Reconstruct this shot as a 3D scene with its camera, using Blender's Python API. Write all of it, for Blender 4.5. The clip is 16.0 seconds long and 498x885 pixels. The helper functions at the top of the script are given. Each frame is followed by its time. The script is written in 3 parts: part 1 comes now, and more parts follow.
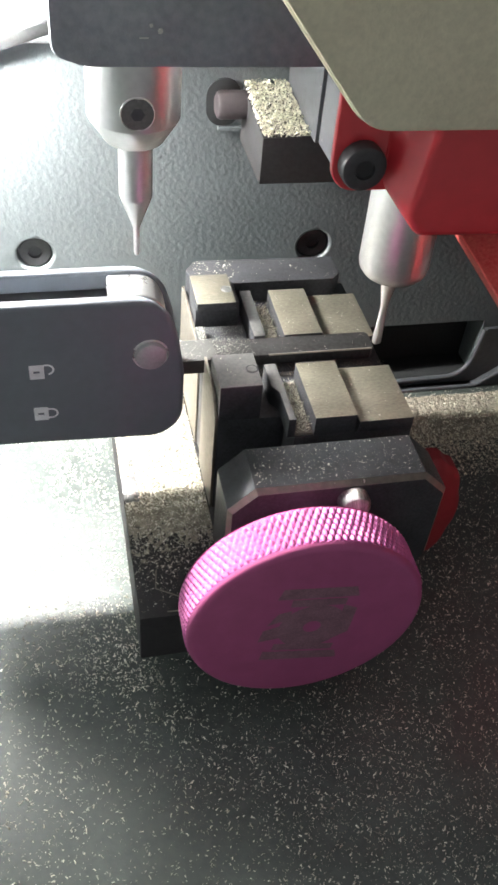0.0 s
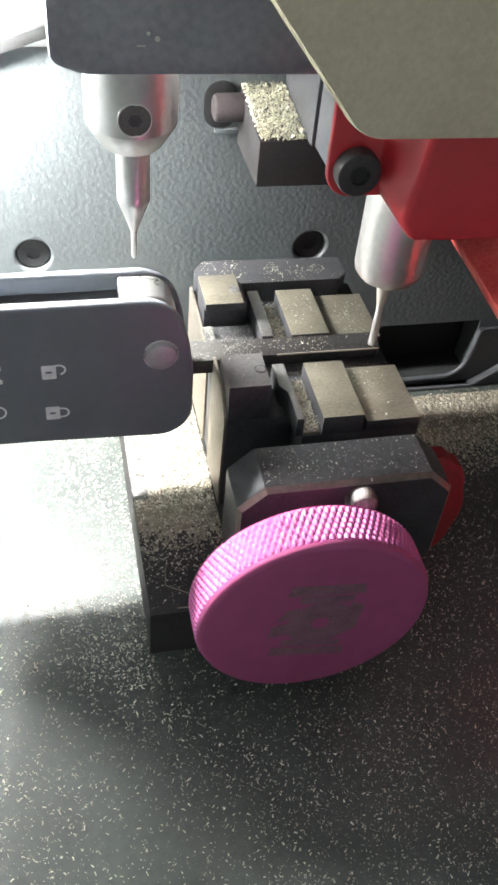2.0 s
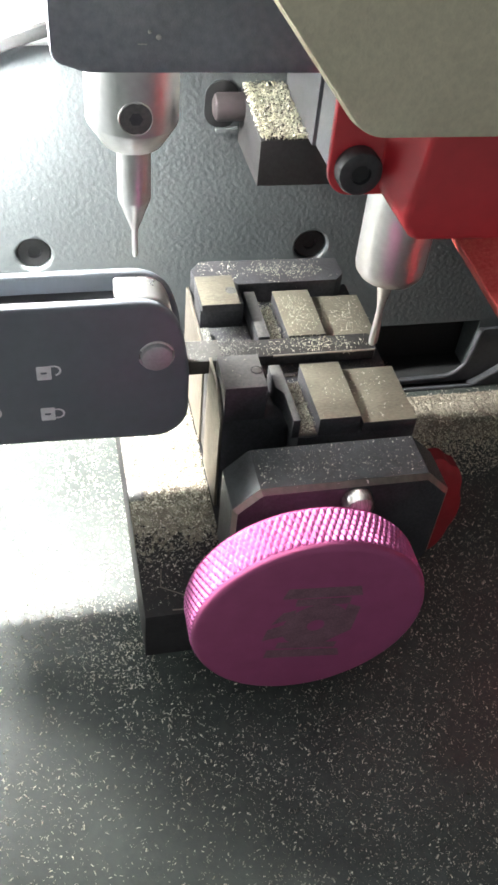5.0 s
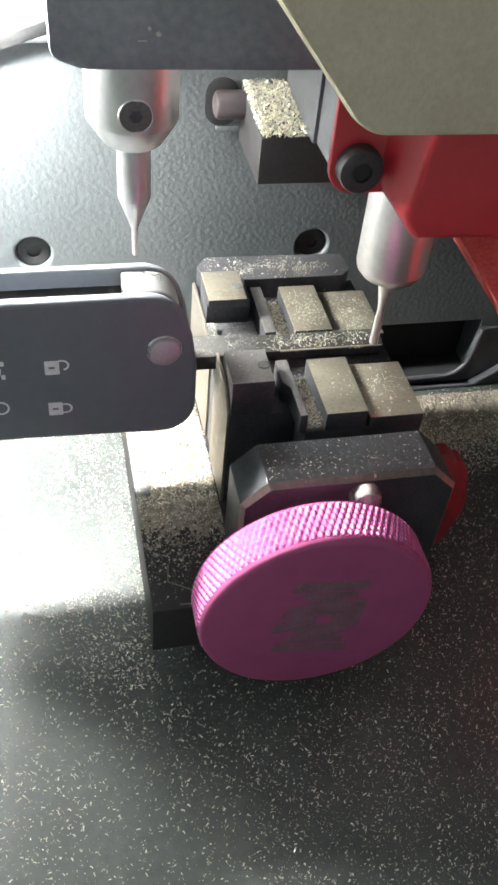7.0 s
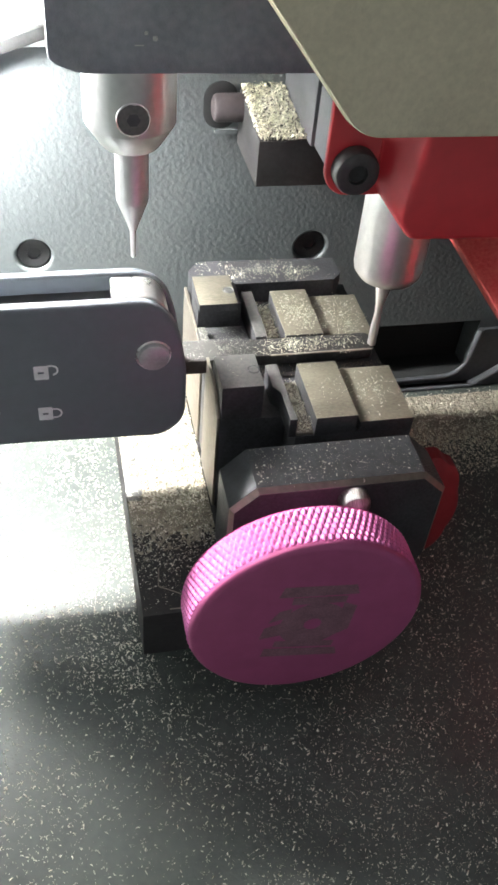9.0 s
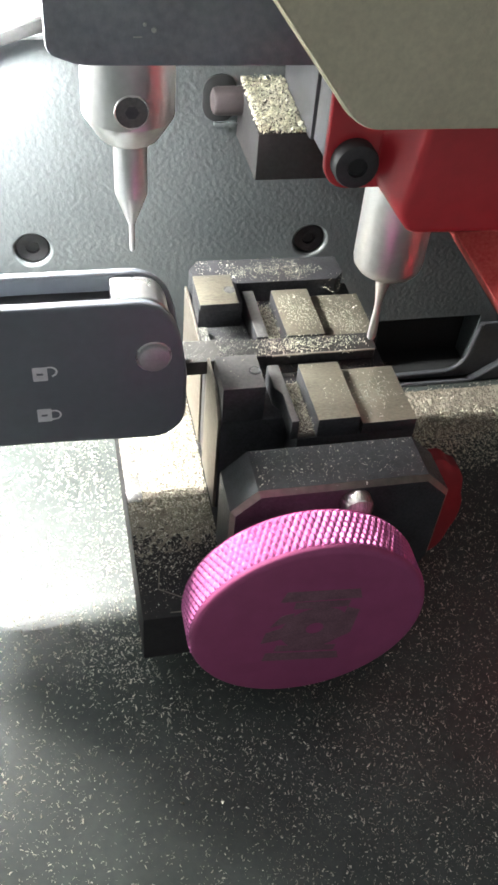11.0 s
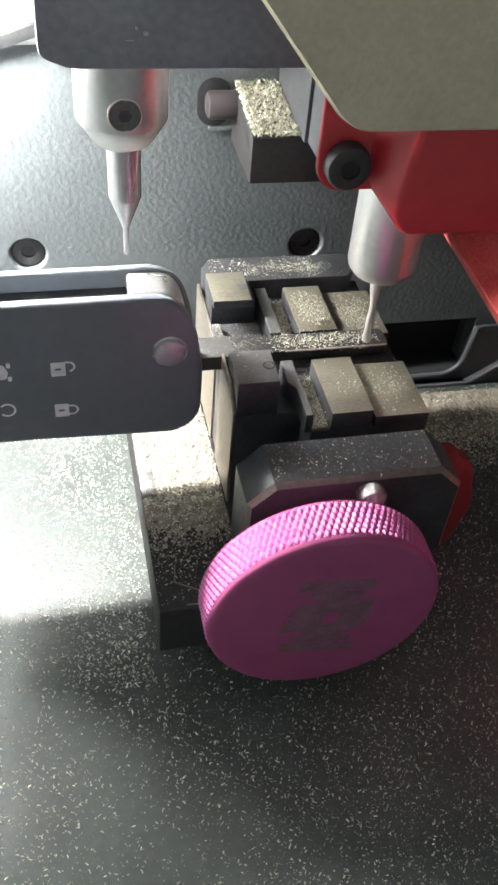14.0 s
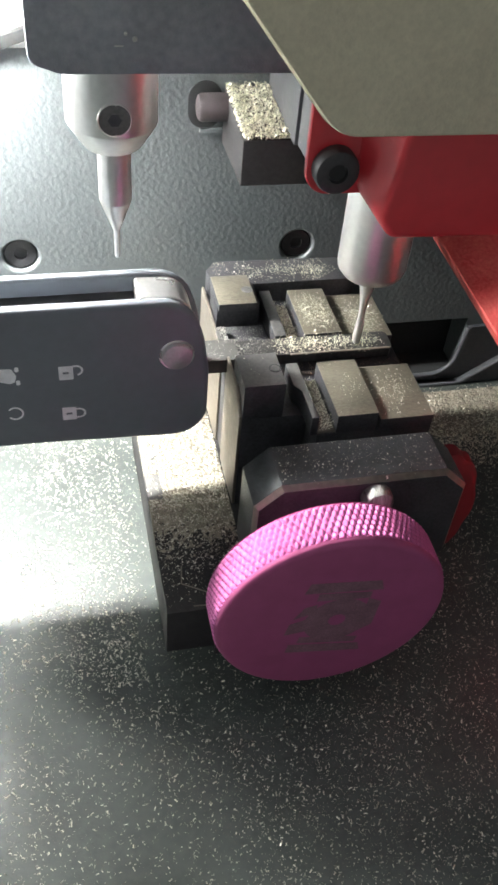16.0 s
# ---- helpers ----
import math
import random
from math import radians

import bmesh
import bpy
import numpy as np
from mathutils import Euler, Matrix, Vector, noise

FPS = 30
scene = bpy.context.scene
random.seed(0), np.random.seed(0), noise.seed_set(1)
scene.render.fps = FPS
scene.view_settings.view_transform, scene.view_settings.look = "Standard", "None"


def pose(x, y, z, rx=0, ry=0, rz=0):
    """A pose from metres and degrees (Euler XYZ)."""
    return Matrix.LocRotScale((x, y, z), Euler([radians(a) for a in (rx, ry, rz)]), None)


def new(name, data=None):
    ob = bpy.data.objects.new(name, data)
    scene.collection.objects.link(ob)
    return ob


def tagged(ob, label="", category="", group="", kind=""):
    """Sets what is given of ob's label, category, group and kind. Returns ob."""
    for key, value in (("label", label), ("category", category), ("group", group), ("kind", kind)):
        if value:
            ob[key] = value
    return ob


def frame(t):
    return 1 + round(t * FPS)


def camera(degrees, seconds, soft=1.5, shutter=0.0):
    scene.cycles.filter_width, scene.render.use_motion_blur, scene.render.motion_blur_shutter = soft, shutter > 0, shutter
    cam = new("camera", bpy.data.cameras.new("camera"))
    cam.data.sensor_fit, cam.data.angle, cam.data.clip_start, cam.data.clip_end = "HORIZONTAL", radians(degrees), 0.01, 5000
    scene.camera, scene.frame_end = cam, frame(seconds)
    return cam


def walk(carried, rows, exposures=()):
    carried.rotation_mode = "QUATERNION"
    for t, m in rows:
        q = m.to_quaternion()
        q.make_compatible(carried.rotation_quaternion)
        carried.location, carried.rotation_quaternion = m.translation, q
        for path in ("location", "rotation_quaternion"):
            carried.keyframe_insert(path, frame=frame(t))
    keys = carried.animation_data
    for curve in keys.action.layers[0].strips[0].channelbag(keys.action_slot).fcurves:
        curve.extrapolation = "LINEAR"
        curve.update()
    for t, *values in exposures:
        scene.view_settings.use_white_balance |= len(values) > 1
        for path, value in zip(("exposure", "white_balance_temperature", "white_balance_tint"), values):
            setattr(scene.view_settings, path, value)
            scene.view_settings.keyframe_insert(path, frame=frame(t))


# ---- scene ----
MM = 0.001          # all lengths below are written in millimetres

# ---------------------------------------------------------------- camera
cam = camera(31.63, 16.0, soft=2.8)
PATH = [
    (0.0, -30.39, -133.17, 177.54, 46.14, -4.36, -11.59),
    (0.5, -29.97, -133.75, 178.49, 46.04, -4.34, -11.60),
    (1.0, -29.82, -133.55, 178.60, 45.89, -4.37, -11.58),
    (1.5, -30.08, -133.48, 178.97, 45.89, -4.36, -11.62),
    (2.0, -30.15, -133.56, 179.78, 45.81, -4.45, -11.61),
    (2.5, -30.31, -133.54, 179.43, 45.92, -4.52, -11.65),
    (3.0, -30.36, -133.50, 179.63, 45.90, -4.54, -11.64),
    (3.5, -30.69, -133.83, 180.13, 45.92, -4.53, -11.52),
    (4.0, -30.42, -133.75, 179.76, 45.91, -4.55, -11.53),
    (6.5, -30.30, -133.53, 179.16, 45.79, -4.51, -11.62),
    (7.0, -30.20, -132.95, 178.89, 45.79, -4.55, -11.54),
    (7.5, -29.49, -132.90, 179.42, 45.74, -4.50, -11.47),
    (8.0, -29.27, -133.04, 178.33, 45.83, -4.39, -11.47),
    (8.5, -29.63, -133.55, 179.34, 45.78, -4.34, -11.45),
    (9.0, -29.44, -134.21, 179.58, 45.92, -4.31, -11.47),
    (11.5, -29.15, -134.16, 179.02, 45.61, -4.27, -11.48),
    (12.0, -29.03, -134.34, 179.04, 45.62, -4.27, -11.59),
    (12.5, -28.41, -134.41, 178.86, 45.69, -4.23, -11.65),
    (13.0, -27.39, -134.40, 178.82, 45.77, -4.09, -11.62),
    (13.5, -28.00, -134.47, 179.11, 45.96, -4.09, -11.73),
    (14.0, -28.30, -134.68, 178.71, 46.01, -4.13, -11.64),
    (14.5, -28.37, -134.62, 178.85, 45.90, -4.19, -11.65),
    (15.0, -28.46, -134.76, 179.37, 45.81, -4.27, -11.69),
    (15.5, -27.98, -134.80, 179.62, 45.85, -4.28, -11.84),
    (16.0, -27.46, -135.41, 180.19, 45.90, -4.23, -11.92),
]
EXPOSURES = [(0.0, 0.46), (8.0, 0.44), (9.2, 0.36), (11.3, 0.24), (16.0, 0.22)]
walk(cam, [(t, pose(x * MM, y * MM, z * MM, rx, ry, rz)) for t, x, y, z, rx, ry, rz in PATH], EXPOSURES)

# way of the clamp carriage over the bed: seconds, x, y
CARRIAGE = [
    (0.0, 0.00, 0.00),
    (0.5, 0.20, 0.33),
    (1.0, 0.99, 0.23),
    (1.5, 1.81, 0.24),
    (2.0, 2.69, 0.37),
    (2.5, 3.29, 0.51),
    (3.0, 2.43, 0.72),
    (3.5, 1.62, 0.77),
    (4.0, 1.39, 0.23),
    (4.6, 1.25, -0.35),
    (5.3, 2.20, 0.05),
    (6.5, 4.15, 0.62),
    (7.0, 3.34, 1.07),
    (7.5, 2.45, 1.44),
    (8.0, 1.66, 1.82),
    (8.5, 1.43, 0.94),
    (9.0, 1.30, 0.14),
    (9.7, 1.20, -0.90),
    (10.4, 1.15, -1.95),
    (10.9, 1.20, -2.15),
    (11.5, 1.69, -1.92),
    (12.0, 2.46, -1.40),
    (12.5, 3.33, -1.06),
    (13.0, 4.19, -0.70),
    (13.5, 5.08, -0.09),
    (14.0, 5.89, 0.02),
    (14.5, 6.72, -0.36),
    (15.0, 7.49, -0.70),
    (15.5, 8.31, -0.83),
    (16.0, 9.06, -0.88),
]

# ---------------------------------------------------------------- room light
world = bpy.data.worlds.new("world")
scene.world = world
world.use_nodes = True
wn, wl = world.node_tree.nodes, world.node_tree.links
wn["Background"].inputs[1].default_value = 0.46
# a lit ceiling over a darker room
wc, ws, wr = wn.new("ShaderNodeTexCoord"), wn.new("ShaderNodeSeparateXYZ"), wn.new("ShaderNodeValToRGB")
wl.new(wc.outputs["Generated"], ws.inputs[0])
wm = wn.new("ShaderNodeMapRange")
wm.inputs["From Min"].default_value, wm.inputs["From Max"].default_value = -1.0, 1.0
wl.new(ws.outputs["Z"], wm.inputs["Value"])
wl.new(wm.outputs[0], wr.inputs[0])
wr.color_ramp.elements[0].color, wr.color_ramp.elements[1].color = (0.12, 0.125, 0.13, 1), (0.64, 0.66, 0.68, 1)
mid = wr.color_ramp.elements.new(0.55)
mid.color = (0.56, 0.57, 0.58, 1)
wl.new(wr.outputs[0], wn["Background"].inputs[0])
LED_STRENGTH = 580.0


# ---------------------------------------------------------------- materials
def material(name, color, rough=0.5, metal=0.0, vary=0.15, scale=300.0, bump=0.0, bump_scale=800.0,
             rough_vary=0.15, coat=0.0, tint=None, stretch=None, island=0.0):
    """Principled surface with two scales of colour change, uneven gloss and fine relief (scales per metre)."""
    m = bpy.data.materials.new(name)
    m.use_nodes = True
    n, l = m.node_tree.nodes, m.node_tree.links
    b = n["Principled BSDF"]
    co = n.new("ShaderNodeTexCoord")
    mp = n.new("ShaderNodeMapping")
    l.new(co.outputs["Object"], mp.inputs[0])
    if stretch:
        mp.inputs["Scale"].default_value = stretch
    big, small = n.new("ShaderNodeTexNoise"), n.new("ShaderNodeTexNoise")
    big.inputs["Scale"].default_value, small.inputs["Scale"].default_value = scale * 0.18, scale * 2.2
    big.inputs["Detail"].default_value, small.inputs["Detail"].default_value = 4, 3
    for t in (big, small):
        l.new(mp.outputs[0], t.inputs["Vector"])
    add = n.new("ShaderNodeMath")
    add.operation = "ADD"
    l.new(big.outputs["Fac"], add.inputs[0])
    l.new(small.outputs["Fac"], add.inputs[1])
    ramp = n.new("ShaderNodeMapRange")
    ramp.inputs["From Min"].default_value, ramp.inputs["From Max"].default_value = 0.7, 1.3
    l.new(add.outputs[0], ramp.inputs["Value"])
    mix = n.new("ShaderNodeMix")
    mix.data_type = "RGBA"
    c2 = tint or tuple(min(1, c * (1 + 2 * vary)) for c in color)
    mix.inputs["A"].default_value = (*[c * (1 - vary) for c in color], 1)
    mix.inputs["B"].default_value = (*c2, 1)
    l.new(ramp.outputs[0], mix.inputs["Factor"])
    last = mix.outputs["Result"]
    if island:
        geo, hsv = n.new("ShaderNodeNewGeometry"), n.new("ShaderNodeHueSaturation")
        mr = n.new("ShaderNodeMapRange")
        mr.inputs["To Min"].default_value, mr.inputs["To Max"].default_value = 1 - island, 1 + island * 0.4
        l.new(geo.outputs["Random Per Island"], mr.inputs["Value"])
        l.new(mr.outputs[0], hsv.inputs["Value"])
        l.new(last, hsv.inputs["Color"])
        last = hsv.outputs[0]
    l.new(last, b.inputs["Base Color"])
    rr = n.new("ShaderNodeMapRange")
    rr.inputs["To Min"].default_value, rr.inputs["To Max"].default_value = max(0.03, rough - rough_vary), min(1, rough + rough_vary)
    l.new(big.outputs["Fac"], rr.inputs["Value"])
    l.new(rr.outputs[0], b.inputs["Roughness"])
    b.inputs["Metallic"].default_value = metal
    if coat:
        b.inputs["Coat Weight"].default_value, b.inputs["Coat Roughness"].default_value = coat, 0.12
    if bump:
        bt = n.new("ShaderNodeTexNoise")
        bt.inputs["Scale"].default_value, bt.inputs["Detail"].default_value = bump_scale, 2.5
        l.new(mp.outputs[0], bt.inputs["Vector"])
        bu = n.new("ShaderNodeBump")
        bu.inputs["Strength"].default_value, bu.inputs["Distance"].default_value = 1.0, bump * MM
        l.new(bt.outputs["Fac"], bu.inputs["Height"])
        l.new(bu.outputs[0], b.inputs["Normal"])
    return m


def glowing(name, color, strength):
    m = bpy.data.materials.new(name)
    m.use_nodes = True
    b = m.node_tree.nodes["Principled BSDF"]
    b.inputs["Base Color"].default_value = (*color, 1)
    b.inputs["Emission Color"].default_value = (*color, 1)
    b.inputs["Emission Strength"].default_value = strength
    return m


CASTING = material("textured_grey_paint", (0.102, 0.115, 0.119), 0.46, 0, 0.08, 260, 0.19, 800, 0.08)
BED = material("bed_grey_paint", (0.070, 0.081, 0.076), 0.36, 0, 0.2, 220, 0.05, 1500, 0.05)
# Black steel, also put on jaw and stop sides to paint them unlit.
BLACK_STEEL = material("black_and_shaded_steel", (0.052, 0.053, 0.058), 0.42, 0.35, 0.25, 700, 0.03, 6000, 0.12)
SMOOTH_PAINT = material("smooth_grey_paint", (0.065, 0.068, 0.075), 0.42, 0, 0.15, 300, 0.05, 2000, 0.08)
HEAD_PAINT = material("dark_head_paint", (0.185, 0.198, 0.235), 0.42, 0, 0.15, 300, 0.06, 3000, 0.08)
GROUND_STEEL = material("ground_steel", (0.245, 0.228, 0.182), 0.48, 0.75, 0.16, 500, 0.025, 2500, 0.14, stretch=(1, 2, 1))
SIDE_STEEL = material("lit_side_and_trim_steel", (0.22, 0.20, 0.17), 0.45, 0.7, 0.15, 300, 0.02, 2500, 0.12)
BLOCK_BLACK = material("black_oxide_block", (0.026, 0.028, 0.031), 0.36, 0.3, 0.5, 3000, 0.08, 7000, 0.1)
PALE_DUST = material("pale_metal_dust", (0.34, 0.34, 0.31), 0.7, 0.3, 0.2, 3000, island=0.4)
EDGE_GLINT = material("blade_edge_glint", (0.36, 0.33, 0.27), 0.42, 0.45, 0.1, 2000)
BRUSHED = material("brushed_steel", (0.22, 0.215, 0.21), 0.4, 0.85, 0.45, 900, 0.12, 2500, 0.15, stretch=(5, 0.4, 0.6))
BASE_BLACK = material("matt_black_base", (0.022, 0.021, 0.022), 0.62, 0.1, 0.25, 500, 0.03, 4000, 0.1)
DULL_STEEL = material("dull_dark_steel", (0.15, 0.149, 0.146), 0.45, 0.6, 0.15, 600, 0.02, 3000, 0.1)
WHITE_PAINT = material("white_paint", (0.78, 0.78, 0.76), 0.5, 0, 0.05, 200)
LIGHT_PAINT = material("light_grey_paint", (0.42, 0.43, 0.43), 0.5, 0, 0.08, 300)
BRIGHT_STEEL = material("turned_bright_steel", (0.68, 0.68, 0.67), 0.36, 0.9, 0.05, 300, 0.004, 5000, 0.05)
# One anodised purple twice: paler for the lit rim, darker for the shaded face.
PURPLE_LIT = material("purple_anodised_lit", (0.47, 0.125, 0.31), 0.57, 0.45, 0.07, 400, 0.015, 6000, 0.06)
PURPLE_SHADED = material("purple_anodised_shaded", (0.38, 0.082, 0.208), 0.5, 0.2, 0.06, 120, 0.012, 7000, 0.06)
LOGO = material("laser_mark", (0.215, 0.112, 0.148), 0.55, 0.2, 0.22, 1500)
RED = material("red_enamel", (0.52, 0.032, 0.042), 0.34, 0, 0.06, 150, 0.04, 900, 0.06, coat=0.3)
# Worn red, also brightened in colour for lamplight that misses the arm plate.
RED_WORN_LIT = material("worn_lit_red_enamel", (0.66, 0.055, 0.055), 0.4, 0, 0.1, 700, 0.06, 1500, 0.1, tint=(0.74, 0.17, 0.145))
RED_PLASTIC = material("red_plastic", (0.22, 0.021, 0.027), 0.6, 0, 0.08, 150, 0.02, 900)
COVER = material("beige_grained_cover", (0.55, 0.52, 0.375), 0.58, 0, 0.07, 500, 0.17, 1100, 0.08)
FOB = material("fob_black_plastic", (0.148, 0.165, 0.188), 0.42, 0, 0.04, 250, 0.012, 5000, 0.04)
FOB_GROOVE = material("fob_groove", (0.013, 0.013, 0.015), 0.5, 0, 0.2, 300)
CHROME = material("satin_chrome", (0.80, 0.80, 0.79), 0.28, 0.9, 0.04, 500, 0.02, 2500, 0.08)
PRINT = material("grey_white_print", (0.74, 0.74, 0.76), 0.55, 0, 0.12, 3000)
BLADE = material("dark_key_blade", (0.045, 0.044, 0.044), 0.40, 0.7, 0.25, 500, 0.02, 3000, 0.12)
BOLT = material("black_oxide_bolt", (0.045, 0.045, 0.048), 0.48, 0.2, 0.15, 600)
RECESS_DARK = material("dark_recess", (0.016, 0.017, 0.018), 0.6, 0, 0.1, 300)
CHIP = material("bright_metal_chips", (0.84, 0.80, 0.70), 0.37, 0.85, 0.08, 1500, island=0.4)
GRIT = material("brownish_metal_grit", (0.22, 0.19, 0.16), 0.55, 0.4, 0.2, 3000, island=0.6)
DUST = material("fine_metal_dust", (0.055, 0.055, 0.052), 0.7, 0.2, 0.25, 3000, 0.1, 5000)
HEAP = material("pale_golden_dust", (0.245, 0.222, 0.178), 0.65, 0.2, 0.45, 2500, 0.35, 2600, 0.2)
PIN = material("pink_brown_pin", (0.042, 0.034, 0.036), 0.55, 0.2, 0.1, 500)
GOLD_CHIP = material("golden_metal_chips", (0.92, 0.87, 0.71), 0.5, 0.6, 0.08, 1500, island=0.3)
MATT_BLACK = material("matt_black_strip_and_shade", (0.014, 0.015, 0.016), 0.9, 0, 0.2, 600)
BUTTON = material("brushed_button", (0.42, 0.42, 0.43), 0.42, 0.55, 0.1, 700, 0.01, 4000, 0.1)
LED = glowing("led_diffuser", (1.0, 0.985, 0.95), LED_STRENGTH)


# ---------------------------------------------------------------- mesh helpers (millimetres)
def rounded(pts, radii, steps=6):
    """A closed outline with its corners rounded; radii: one number, or one for each corner."""
    out, k = [], len(pts)
    if not isinstance(radii, (list, tuple)):
        radii = [radii] * k
    for i, r in enumerate(radii):
        p, a, b = Vector(pts[i]), Vector(pts[i - 1]), Vector(pts[(i + 1) % k])
        if r <= 0:
            out.append(tuple(p))
            continue
        u, w = (a - p).normalized(), (b - p).normalized()
        half = math.acos(max(-1, min(1, u.dot(w)))) / 2
        d = r / math.tan(half)
        c = p + (u + w).normalized() * (r / math.sin(half))
        s, e = p + u * d - c, p + w * d - c
        a0 = math.atan2(s.y, s.x)
        turn = (math.atan2(e.y, e.x) - a0 + math.pi) % (2 * math.pi) - math.pi
        out += [(c.x + r * math.cos(a0 + turn * j / steps), c.y + r * math.sin(a0 + turn * j / steps)) for j in range(steps + 1)]
    return out


def prism(pts, axis, a, b, bevel=0.0, seg=2, bm=None):
    """An outline pushed along an axis from a to b. Outline: (y, z) for x, (x, z) for y, (x, y) for z."""
    own = bmesh.new()
    put = {"x": lambda p, h: (h, p[0], p[1]), "y": lambda p, h: (p[0], h, p[1]), "z": lambda p, h: (p[0], p[1], h)}[axis]
    lo, hi = [own.verts.new(put(p, a)) for p in pts], [own.verts.new(put(p, b)) for p in pts]
    own.faces.new(lo)
    own.faces.new(hi[::-1])
    k = len(pts)
    for i in range(k):
        own.faces.new((lo[i], hi[i], hi[(i + 1) % k], lo[(i + 1) % k]))
    bmesh.ops.recalc_face_normals(own, faces=own.faces)
    if bevel:
        sharp = [e for e in own.edges if len(e.link_faces) == 2 and e.calc_face_angle(0) > 0.6]
        bmesh.ops.bevel(own, geom=sharp, offset=bevel, segments=seg, profile=0.6, affect="EDGES", clamp_overlap=True)
    return merged(own, bm)


def merged(own, bm):
    if bm is None:
        return own
    mesh = bpy.data.meshes.new("scratch")
    own.to_mesh(mesh)
    own.free()
    bm.from_mesh(mesh)
    bpy.data.meshes.remove(mesh)
    return bm


def box(x0, x1, y0, y1, z0, z1, bevel=0.25, seg=2, bm=None):
    return prism([(x0, y0), (x1, y0), (x1, y1), (x0, y1)], "z", z0, z1, bevel, seg, bm)


def lathe(profile, centre, axis="z", seg=56, bm=None, closed=True):
    """A profile of (radius, height) turned about an axis through centre."""
    own = bmesh.new()
    cx, cy, cz = centre
    rings = []
    for r, h in profile:
        ring = []
        for i in range(seg):
            a = 2 * math.pi * i / seg
            u, w = r * math.cos(a), r * math.sin(a)
            ring.append(own.verts.new({"z": (cx + u, cy + w, cz + h), "y": (cx + u, cy + h, cz + w), "x": (cx + h, cy + u, cz + w)}[axis]))
        rings.append(ring)
    for p, q in zip(rings, rings[1:]):
        for i in range(seg):
            own.faces.new((p[i], p[(i + 1) % seg], q[(i + 1) % seg], q[i]))
    if closed:
        own.faces.new(rings[0])
        own.faces.new(rings[-1][::-1])
    bmesh.ops.recalc_face_normals(own, faces=own.faces)
    return merged(own, bm)


def solid(name, bm, mat, origin=(0, 0, 0), smooth=True):
    """One mesh object from a bmesh in millimetres, with its own origin at origin."""
    bmesh.ops.transform(bm, matrix=Matrix.Scale(MM, 4) @ Matrix.Translation(-Vector(origin)), verts=bm.verts)
    mesh = bpy.data.meshes.new(name)
    bm.to_mesh(mesh)
    bm.free()
    mesh.materials.append(mat)
    if smooth:
        mesh.shade_smooth()
        mesh.set_sharp_from_angle(angle=radians(32))
    return new(name, mesh)


def part(name, bm, mat, parent, label=""):
    """A mesh under a thing or under a part; the bmesh is in the place's millimetres."""
    top = parent
    origin = Vector(top["origin"])
    ob = solid(name, bm, mat, origin)
    ob["origin"] = origin
    ob.parent = parent
    return tagged(ob, label)


def thing(name, origin, label, category, group="", kind=""):
    ob = new(name)
    ob.empty_display_size = 0.005
    ob["origin"] = Vector(origin)
    ob.location = Vector(origin) * MM
    return tagged(ob, label, category, group, kind)


def face_tops(ob, mat):
    """The upper, machined faces take a lighter steel; the sides stay dark as if unlit."""
    ob.data.materials.append(mat)
    for f in ob.data.polygons:
        if f.normal.z > 0.5 or f.normal.x < -0.35 and f.normal.z > 0.2:
            f.material_index = 1


def flake(rng, size, curl=0.35):
    """Corners of a small bent shaving: two facets, in millimetres."""
    a, w = size * rng.uniform(0.5, 1.2), size * rng.uniform(0.18, 0.42)
    c = curl * size * rng.uniform(0.3, 1.3)
    pts = [(-a / 2, -w / 2, 0), (0, -w / 2, c), (0, w / 2, c), (-a / 2, w / 2, 0), (a / 2, -w / 2, rng.uniform(-0.3, 0.6) * c), (a / 2, w / 2, rng.uniform(-0.3, 0.6) * c)]
    turn = Euler((rng.uniform(-0.6, 0.6), rng.uniform(-0.6, 0.6), rng.uniform(0, 6.28))).to_matrix()
    return [turn @ Vector(p) for p in pts]


FLAKE_FACES = [(0, 1, 2, 3), (1, 4, 5, 2)]


def flakes(name, places, mat, seed, origin=(0, 0, 0), smooth=False):
    """Many loose shavings as one object. places: (x, y, z, size) in millimetres."""
    rng = random.Random(seed)
    verts, faces, o = [], [], Vector(origin)
    for x, y, z, s in places:
        k = len(verts)
        pts = flake(rng, s)
        low = min(p.z for p in pts)
        verts += [(Vector((x, y, z - low + 0.02)) + p - o) * MM for p in pts]
        faces += [tuple(k + i for i in f) for f in FLAKE_FACES]
    mesh = bpy.data.meshes.new(name)
    mesh.from_pydata(verts, [], faces)
    mesh.materials.append(mat)
    ob = new(name, mesh)
    ob["origin"] = o
    ob.location = o * MM
    return ob


# ---------------------------------------------------------------- the bed and the casing
ground = solid("floor", prism([(-170, -190), (150, -190), (150, 75), (-170, 75)], "z", -8, 0, 0.5), BED)
tagged(ground, "dark grey painted machine bed strewn with metal chips", "machine bed", kind="structure")

WALL_Y = 70.0


BOLTS = ((-35.6, 50.8), (39.4, 50.1))


